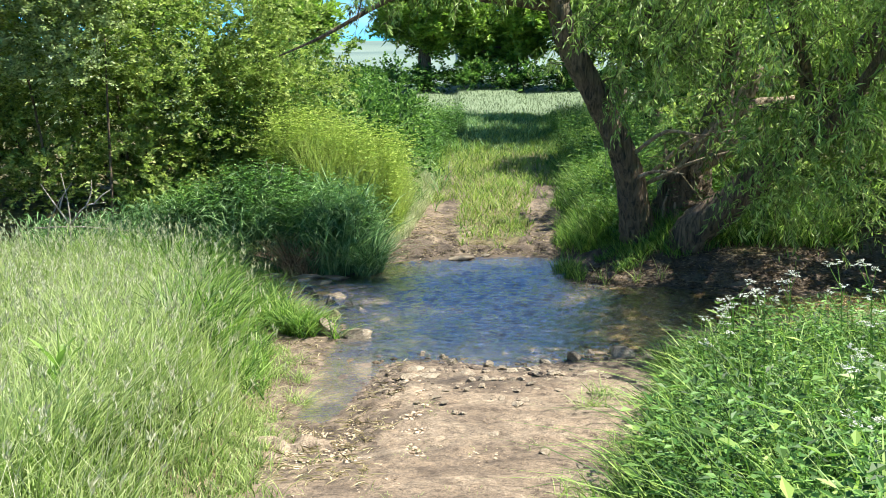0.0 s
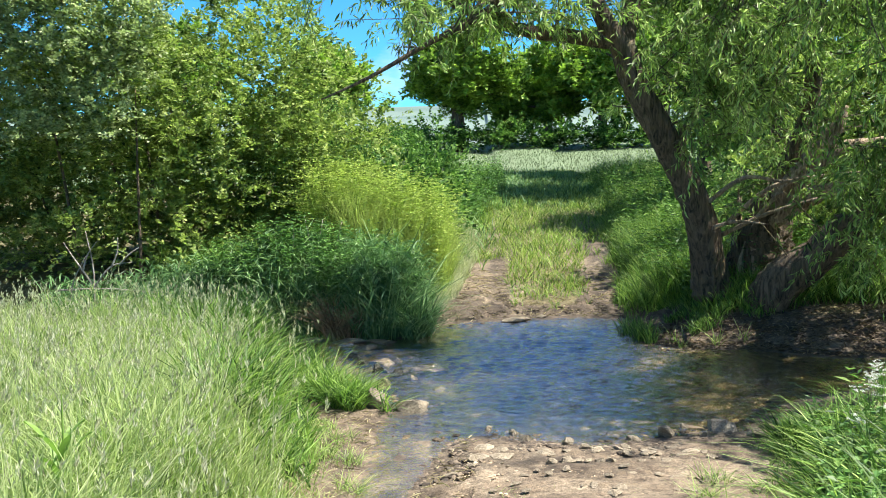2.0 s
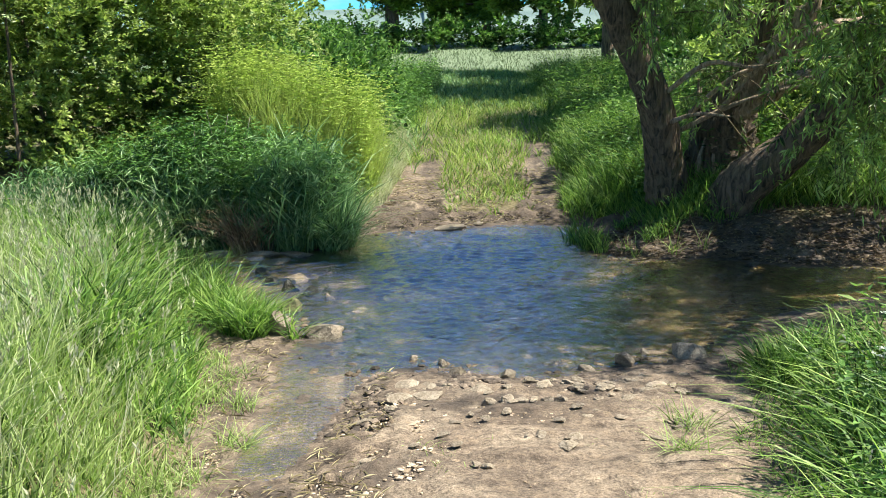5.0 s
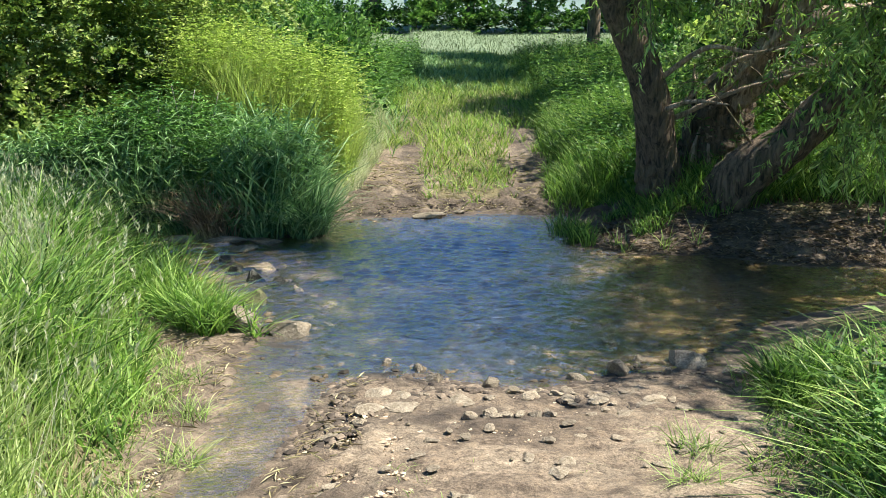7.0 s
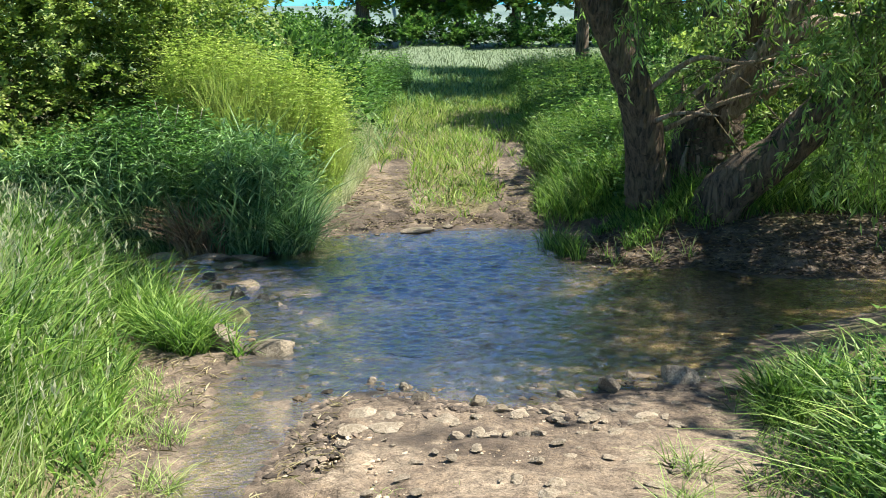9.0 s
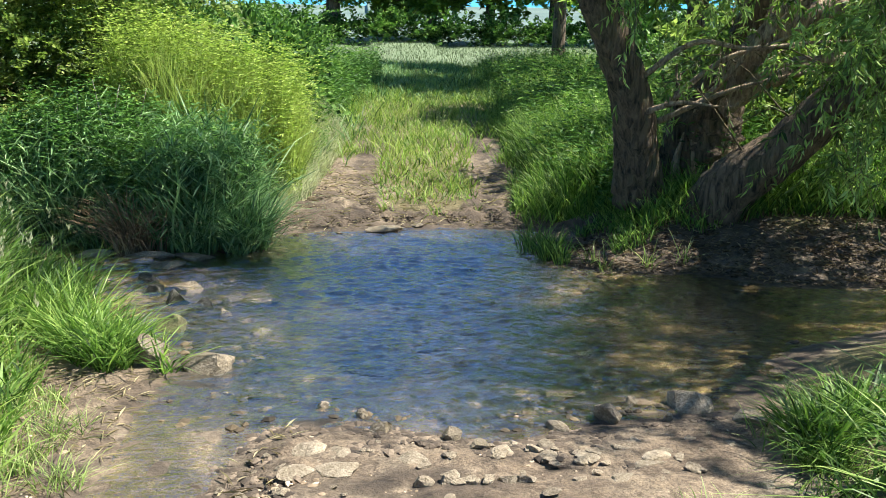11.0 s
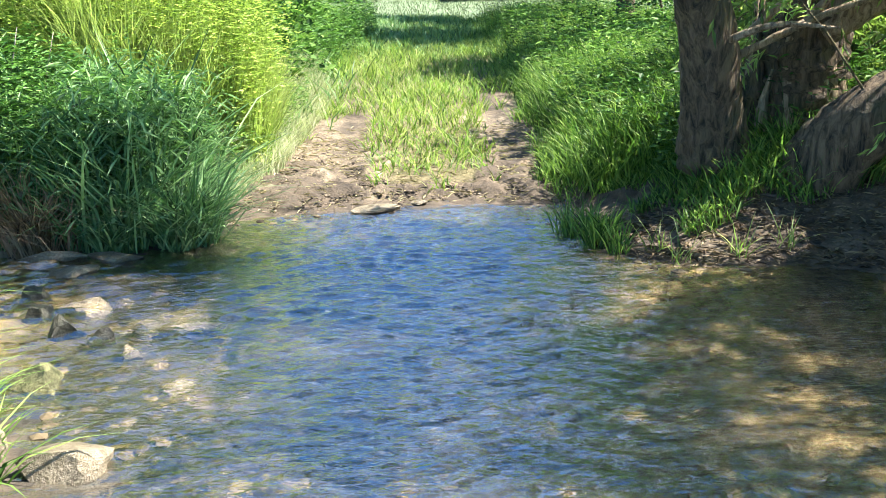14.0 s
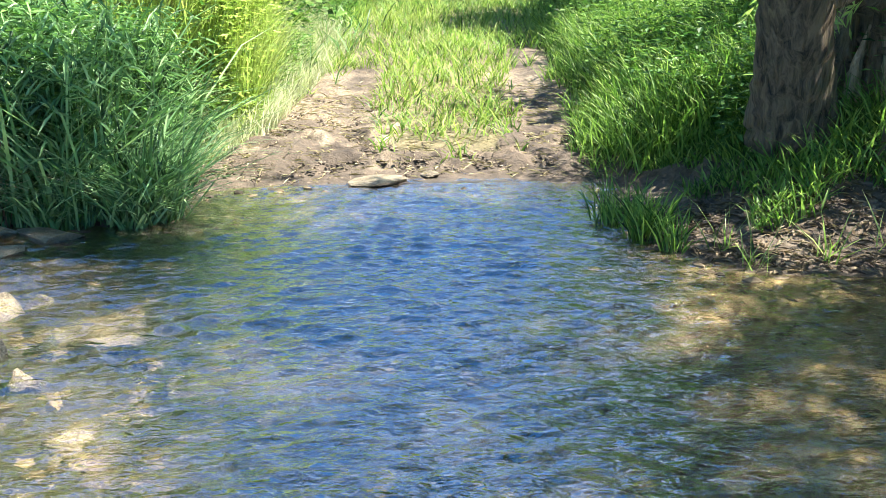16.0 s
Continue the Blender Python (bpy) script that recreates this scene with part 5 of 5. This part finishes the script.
STONES = [  # x, y, length, depth, height
    (-1.33, 11.72, 0.34, 0.26, 0.34, "g"), (-0.98, 11.68, 0.36, 0.28, 0.2, "w"), (-1.36, 12.62, 0.32, 0.28, 0.18, "m"), (-0.22, 9.88, 0.28, 0.2, 0.12, "d"), (0.0, 9.9, 0.3, 0.22, 0.12, "d"), (-0.19, 10.2, 0.3, 0.24, 0.14, "d"),
    (-0.02, 10.15, 0.22, 0.2, 0.1, "d"), (0.36, 10.02, 0.24, 0.18, 0.1, "d"), (0.58, 10.35, 0.2, 0.16, 0.16, "w"), (0.84, 10.1, 0.2, 0.15, 0.12, "d"), (0.72, 10.22, 0.22, 0.16, 0.1, "w"), (0.2, 10.5, 0.26, 0.16, 0.14, "w"),
    (1.52, 10.62, 0.18, 0.15, 0.17, "g"), (2.06, 10.78, 0.26, 0.17, 0.22, "g"), (2.34, 10.5, 0.2, 0.18, 0.14, "g"), (1.86, 10.55, 0.14, 0.11, 0.1, "w"), (1.38, 11.1, 0.22, 0.18, 0.12, "w"), (1.75, 10.9, 0.14, 0.12, 0.12, "w"), (1.2, 10.5, 0.22, 0.14, 0.1, "w"),
    (1.53, 9.86, 0.3, 0.16, 0.08, "d"), (1.25, 9.98, 0.24, 0.16, 0.08, "d"), (1.05, 10.02, 0.18, 0.14, 0.08, "d"), (1.34, 9.66, 0.22, 0.14, 0.07, "d"), (0.67, 9.03, 0.16, 0.1, 0.07, "d"), (0.86, 8.94, 0.14, 0.12, 0.08, "d"),
    (0.8, 8.8, 0.2, 0.14, 0.08, "d"), (1.2, 9.1, 0.14, 0.1, 0.07, "d"), (1.35, 9.2, 0.2, 0.12, 0.08, "d"), (1.57, 9.14, 0.22, 0.14, 0.08, "d"), (1.36, 8.9, 0.14, 0.1, 0.06, "d"), (1.6, 9.95, 0.2, 0.14, 0.08, "d"), (-0.14, 10.92, 0.1, 0.08, 0.12, "g"),
    (0.1, 10.75, 0.12, 0.1, 0.12, "w"), (0.34, 16.72, 0.5, 0.3, 0.09, "w"), (0.75, 16.88, 0.26, 0.16, 0.06, "w"), (-0.88, 13.75, 0.68, 0.42, 0.24, "w"), (-0.72, 12.6, 0.2, 0.16, 0.14, "o"), (-1.55, 13.9, 0.3, 0.24, 0.3, "w"),
    (-1.9, 14.75, 0.4, 0.3, 0.22, "w"), (-2.2, 15.15, 0.55, 0.25, 0.14, "w"), (-1.65, 15.1, 0.5, 0.24, 0.14, "w"), (-2.75, 15.3, 0.45, 0.25, 0.14, "w"), (0.13, 11.92, 0.62, 0.2, 0.27, "k"), (-0.4, 13.2, 0.3, 0.2, 0.2, "w"), (-1.5, 13.45, 0.2, 0.16, 0.26, "k"), (-1.25, 13.3, 0.16, 0.14, 0.25, "k"), (-1.75, 13.75, 0.2, 0.16, 0.27, "k"), (-1.05, 13.1, 0.15, 0.12, 0.22, "w"), (-1.9, 14.2, 0.22, 0.17, 0.26, "k"), (-1.35, 14.05, 0.18, 0.14, 0.26, "w"), (-1.1, 13.5, 0.14, 0.12, 0.23, "k"), (0.5, 9.5, 0.12, 0.1, 0.06, "d"),
    (0.95, 8.3, 0.12, 0.09, 0.05, "d"), (0.3, 8.5, 0.1, 0.08, 0.05, "d"), (0.55, 7.8, 0.14, 0.1, 0.05, "d"), (0.9, 7.3, 0.12, 0.1, 0.05, "d"), (0.15, 9.3, 0.12, 0.08, 0.05, "d"), (-0.1, 8.9, 0.1, 0.08, 0.05, "d"), (1.1, 6.9, 0.1, 0.08, 0.05, "d")]
KINDS = {"d": (M_STONE, "pale dry limestone half sunk in the track"), "w": (M_WETSTONE, "dark wet stone lying in the stream"), "g": (M_STONE, "grey angular stone at the water's edge"), "k": (M_WEEDSTONE, "dark weedy stone breaking the riffle"), "m": (M_MOSSSTONE, "mossy yellow-green stone at the riffle's edge"), "o": (M_STONE, "orange-tan stone showing above the stream")}
for k, (x, y, a, b, c, kind) in enumerate(STONES):
    mat, label = KINDS[kind]
    f = 0.75 if kind == "d" else 0.6 if kind == "w" and y < 11 else 1.0
    low = 0.65 if kind == "d" else 1.0
    stone((x, y), (a * f, b * f, c * f * low), (k * 67) % 360 if a < 0.3 else (k * 23) % 40 - 20, mat, label, "stones of the ford", 0.4 if kind == "d" else 0.3, 100 + k)


# smaller cobbles, a few shapes over and over
SHAPES = [stone((0.4 + 0.1 * k, 9.7), (0.1, 0.08, 0.05), 0, M_STONE, "small pale cobble bedded in the track", "cobbles of the ford", 0.35, 300 + k) for k in range(6)]
r7 = np.random.default_rng(17)
made = 0
while made < 90:
    x, y = r7.uniform(-0.6, 2.1), 10.3 - abs(r7.normal()) * 0.75
    if y < 4 or x > float(edge_right(y)) or x < float(edge_left(y)) + 0.7 or shore(np.array([x]), np.array([y]))[0] < 0.02:
        continue
    z = float(ground(np.array([x]), np.array([y]))[0])
    sc = r7.uniform(0.4, 1.1)
    c = copy_thing(SHAPES[made % 6], pose(x, y, z + 0.008, r7.uniform(-12, 12), r7.uniform(-12, 12), r7.uniform(0, 360)))
    c.scale = (sc, sc, 0.55 * sc)
    made += 1


def pebbles(name, label, P, size, mat):
    """Loose gravel: small uneven lumps."""
    bm = bmesh.new()
    bmesh.ops.create_icosphere(bm, subdivisions=1, radius=0.5)
    B = np.array([v.co for v in bm.verts])
    F = np.array([[v.index for v in f.verts] for f in bm.faces])
    bm.free()
    n = len(P)
    S = size * rng.uniform(0.35, 1.0, (n, 1)) ** 1.6 * np.stack([rng.uniform(0.8, 1.6, n), rng.uniform(0.7, 1.2, n), rng.uniform(0.35, 0.7, n)], 1)
    V = B[None] * S[:, None] * rng.uniform(0.75, 1.2, (n, len(B), 1))
    a = rng.uniform(0, 6.28, n)
    c, s = np.cos(a)[:, None], np.sin(a)[:, None]
    V = np.stack([V[..., 0] * c - V[..., 1] * s, V[..., 0] * s + V[..., 1] * c, V[..., 2]], -1) + P[:, None]
    T = (np.arange(n)[:, None, None] * len(B) + F[None]).reshape(-1, 3)
    return tagged(tri_mesh(name, V.reshape(-1, 3), T, mat), label, "gravel", kind="stuff")


def rubble_material(name, stops):
    m, n, l, p = nodes_of(name)
    geo = n.new("ShaderNodeNewGeometry")
    r = ramp(n, stops)
    l.new(geo.outputs["Random Per Island"], r.inputs[0])
    t = noise_tex(n, l, 60, 4, 0.7, geo.outputs["Position"])
    g = ramp(n, [(0.3, (0.6, 0.58, 0.55)), (0.65, (1.1, 1.1, 1.1))])
    l.new(t.outputs[0], g.inputs[0])
    l.new(mix_col(n, l, 1.0, r.outputs[0], g.outputs[0], "MULTIPLY"), p.inputs["Base Color"])
    p.inputs["Roughness"].default_value = 0.9
    return m


M_GRAVEL = rubble_material("gravel", [(0.0, (0.16, 0.115, 0.07)), (0.5, (0.36, 0.275, 0.18)), (1.0, (0.58, 0.48, 0.35))])
M_BEDSTONE = rubble_material("bed_stones", [(0.0, (0.03, 0.023, 0.012)), (0.6, (0.08, 0.058, 0.03)), (1.0, (0.16, 0.12, 0.065))])
M_CLOD = rubble_material("mud_clods", [(0.0, (0.035, 0.026, 0.018)), (0.6, (0.10, 0.075, 0.052)), (1.0, (0.22, 0.17, 0.12))])
P = scatter(15000, -1.8, 2.6, 2.5, 10.9, lambda x, y, d: (d > 0.0) & (left_of(x, y) < 0.1) & (right_of(x, y) < 0.15) & some(len(x), np.interp(y, [2.5, 8.5, 9.8, 10.5], [0.25, 0.5, 1, 1])))
pebbles("gravel", "loose pale limestone gravel on the track", P + np.array([0, 0, 0.005]), 0.024, M_GRAVEL)
P = scatter(7500, -1.9, 1.2, 7.0, 11.6, lambda x, y, d: (d > 0.0) & (left_of(x, y) < 0.05) & (np.abs(x + 0.75) + 0.25 * wobble(x, y, 0.5, 51) < 0.75) & (wobble(x, y, 0.35, 52) > -0.3))
pebbles("mud_clods", "churned drying clods of trampled mud", P + np.array([0, 0, 0.006]), 0.04, M_GRAVEL)
P = scatter(5200, -0.75, 1.5, 9.3, 10.8, lambda x, y, d: (d > -0.06) & (d < 0.4 + 0.25 * wobble(x, y, 0.5, 55)) & (wobble(x, y, 0.3, 56) > -0.2))
pebbles("mud_clods", "dark wet crust of mud along the water's edge", P + np.array([0, 0, 0.012]), 0.075, M_CLOD)
P = scatter(6500, -1.1, 2.4, 16.3, 20.0, lambda x, y, d: (d > 0.0) & (left_of(x, y) < 0.1) & (right_of(x, y) < 0.15) & (wobble(x, y, 0.5, 53) > -0.35) & ((y < 17.7) | (np.abs(x - 0.85) > 0.5)))
pebbles("mud_clods", "dark dry clods in the far wheel ruts", P + np.array([0, 0, 0.01]), 0.05, M_CLOD)
P = scatter(4000, 1.8, 7.5, 13.6, 15.9, lambda x, y, d: (d > 0.02) & (d < 1.3) & (wobble(x, y, 0.5, 54) > -0.4))
pebbles("mud_clods", "dark damp clods on the shaded shore", P + np.array([0, 0, 0.012]), 0.06, M_CLOD)
P = scatter(2500, 0.0, 2.6, 10.2, 11.2, lambda x, y, d: (d > -0.45) & (d < 0.2))
pebbles("gravel", "wet gravel along the water's edge", P + np.array([0, 0, 0.012]), 0.045, M_CLOD)
P = scatter(3000, -2.5, 4.0, 10.5, 16.5, lambda x, y, d: (d < -0.1))
pebbles("stream_gravel", "brown gravel on the bed of the stream", P + np.array([0, 0, 0.02]), 0.1, M_BEDSTONE)


# ---- single plants ----
def cow_parsley(x, y, h, seed):
    r = np.random.default_rng(seed)
    z = float(ground(np.array([x]), np.array([y]))[0])
    e = thing("cow_parsley", (x, y, z), "white-flowered cow parsley on a thin green stem", "flower", "cow parsley on the bank")
    lean = np.array([r.normal() * 0.05, r.normal() * 0.05, 1.0])
    V, T = tube([np.zeros(3), lean * h * 0.5 + np.array([0.01, 0, 0]), lean * h * 0.85], [0.006, 0.005, 0.003], 5, n=7)
    tri_mesh("stem", V, T, M_LUSH, e)
    for k in range(r.integers(4, 7)):
        a = r.uniform(0, 6.28)
        s = lean * h * r.uniform(0.55, 0.85)
        c = s + np.array([np.cos(a), np.sin(a), 0]) * r.uniform(0.05, 0.13) + np.array([0, 0, h * r.uniform(0.12, 0.22)])
        V, T = tube([s, (s + c) / 2 + np.array([0, 0, -0.01]), c], [0.0035, 0.003, 0.002], 4, n=5)
        stalk = tri_mesh("stalk", V, T, M_LUSH, e)
        n = 110
        hub = rand_dirs(9) * np.sqrt(r.uniform(0.15, 1, (9, 1))) * np.array([0.055, 0.055, 0.02])
        q = hub[r.integers(0, 9, n)] + rand_dirs(n) * np.sqrt(r.uniform(0, 1, (n, 1))) * np.array([0.013, 0.013, 0.006])
        V, T = leaves(c + q, rand_dirs(n) * np.array([1, 1, 0.2]), np.array([0, 0, 1.0]) + 0.4 * rand_dirs(n), 0.0085, 0.008)
        tagged(tri_mesh("flower_head", V, T, M_WHITE, stalk, "lacy white flower head"), kind="stuff")


for k, (x, y, h) in enumerate(((2.3, 8.0, 0.75), (2.45, 8.05, 1.0), (2.72, 8.1, 0.9), (2.55, 8.4, 0.9), (3.28, 8.0, 1.05), (3.5, 7.9, 0.8), (3.1, 8.7, 0.95), (2.5, 5.9, 0.75), (2.3, 5.4, 0.5), (2.5, 5.45, 0.5), (3.4, 7.0, 0.9), (2.9, 6.4, 0.75), (3.8, 8.6, 1.0), (2.75, 5.7, 0.65))):
    cow_parsley(x, y, h, 60 + k)


def dock(x, y, h, seed):
    r = np.random.default_rng(seed)
    z = float(ground(np.array([x]), np.array([y]))[0])
    e = thing("dock_plant", (x, y, z), "broad-leaved green dock standing in the meadow", "plant")
    for k in range(9):
        a = k * 2.4 + r.normal() * 0.2
        n = 8
        L, W = h * r.uniform(0.25, 0.42), h * 0.03
        s = np.linspace(0, 1, n)
        base = h * r.uniform(0.35, 0.7)
        out = np.stack([np.cos(a) * L * s * 0.55, np.sin(a) * L * s * 0.55, base + L * (1.0 * s - 0.35 * s ** 2)], 1)
        sd = np.array([-np.sin(a), np.cos(a), 0])
        w = W * np.sin(np.pi * np.clip(s * 0.93 + 0.06, 0, 1)) ** 0.8
        V = np.concatenate([out - sd * w[:, None] + np.array([0, 0, 0.012]), out, out + sd * w[:, None] + np.array([0, 0, 0.012])])
        T = []
        for i in range(n - 1):
            for q in (0, n):
                T += [[q + i, q + n + i, q + n + i + 1], [q + i, q + n + i + 1, q + i + 1]]
        tri_mesh("leaf", V, np.array(T), M_LUSH, e, smooth=True)
    V, T = tube([np.zeros(3), np.array([0.02, 0, h * 0.5]), np.array([0.03, 0.01, h])], [0.01, 0.008, 0.004], 6, n=6)
    tri_mesh("stem", V, T, M_LUSH, e)


dock(-2.33, 6.67, 0.85, 3)

# the withered brown plant in front of the reeds
P0 = np.array([-2.3, 15.38])
n = 520
Q = np.stack([rng.normal(size=n) * 0.11, rng.normal(size=n) * 0.08, np.full(n, -0.02)], 1)
zb = float(ground(P0[:1], P0[1:])[0])
V, T, tip = blades(Q, rng.uniform(0.3, 0.95, n), np.full(n, 0.011), 0.15, 0.7)
ob = tri_mesh("withered_plant", V, T, M_DEAD)
ob.location = (*P0, zb)
tagged(ob, "withered brown plant stalks in front of the reeds", "plant")


def dead_twigs(at, label, lines, radius, mat=M_PALETWIG):
    e = thing("dead_branch", at, label, "branch")
    for ln in lines:
        V, T = tube(ln, [radius, radius * 0.7, radius * 0.3], 6, 0.1, n=9)
        tri_mesh("twig", V, T, mat, e, smooth=True)


z1 = float(ground(np.array([-5.6]), np.array([14.5]))[0])
dead_twigs((-5.6, 14.5, z1 + 0.38), "bleached dead branch standing out of the grass",
           [[(0, 0, -0.4), (0.05, 0, 0.5), (-0.05, 0.05, 1.1)], [(0.03, 0, 0.35), (-0.2, 0, 0.7), (-0.35, 0, 0.95)], [(0.03, 0, 0.3), (0.3, 0, 0.6), (0.6, 0.02, 0.65)], [(0.3, 0, 0.58), (0.4, 0, 0.8), (0.42, 0, 1.0)],
            [(-0.1, 0, 0.55), (-0.05, 0.05, 0.75), (0.12, 0, 0.95)], [(0.42, 0, 0.62), (0.55, 0, 0.75), (0.7, 0.02, 0.85)], [(-0.4, 0.1, -0.4), (-0.3, 0.05, 0.3), (-0.05, 0, 0.75)], [(-0.5, 0, 0.28), (0.2, -0.05, 0.3), (0.95, 0, 0.22)]], 0.016)
z2 = float(ground(np.array([-2.9]), np.array([17.0]))[0])
dead_twigs((-2.9, 16.6, z2 - 0.1), "dry pale stalks standing at the foot of the bush",
           [[(0, 0, 0), (0.05, 0, 0.6), (0.2, 0, 1.25)], [(0.1, 0, 0), (0.0, 0, 0.7), (-0.1, 0, 1.3)], [(-0.2, 0, 0), (-0.3, 0, 0.6), (-0.28, 0, 1.1)], [(0.3, 0.1, 0), (0.35, 0, 0.6), (0.5, 0, 1.2)]], 0.012)
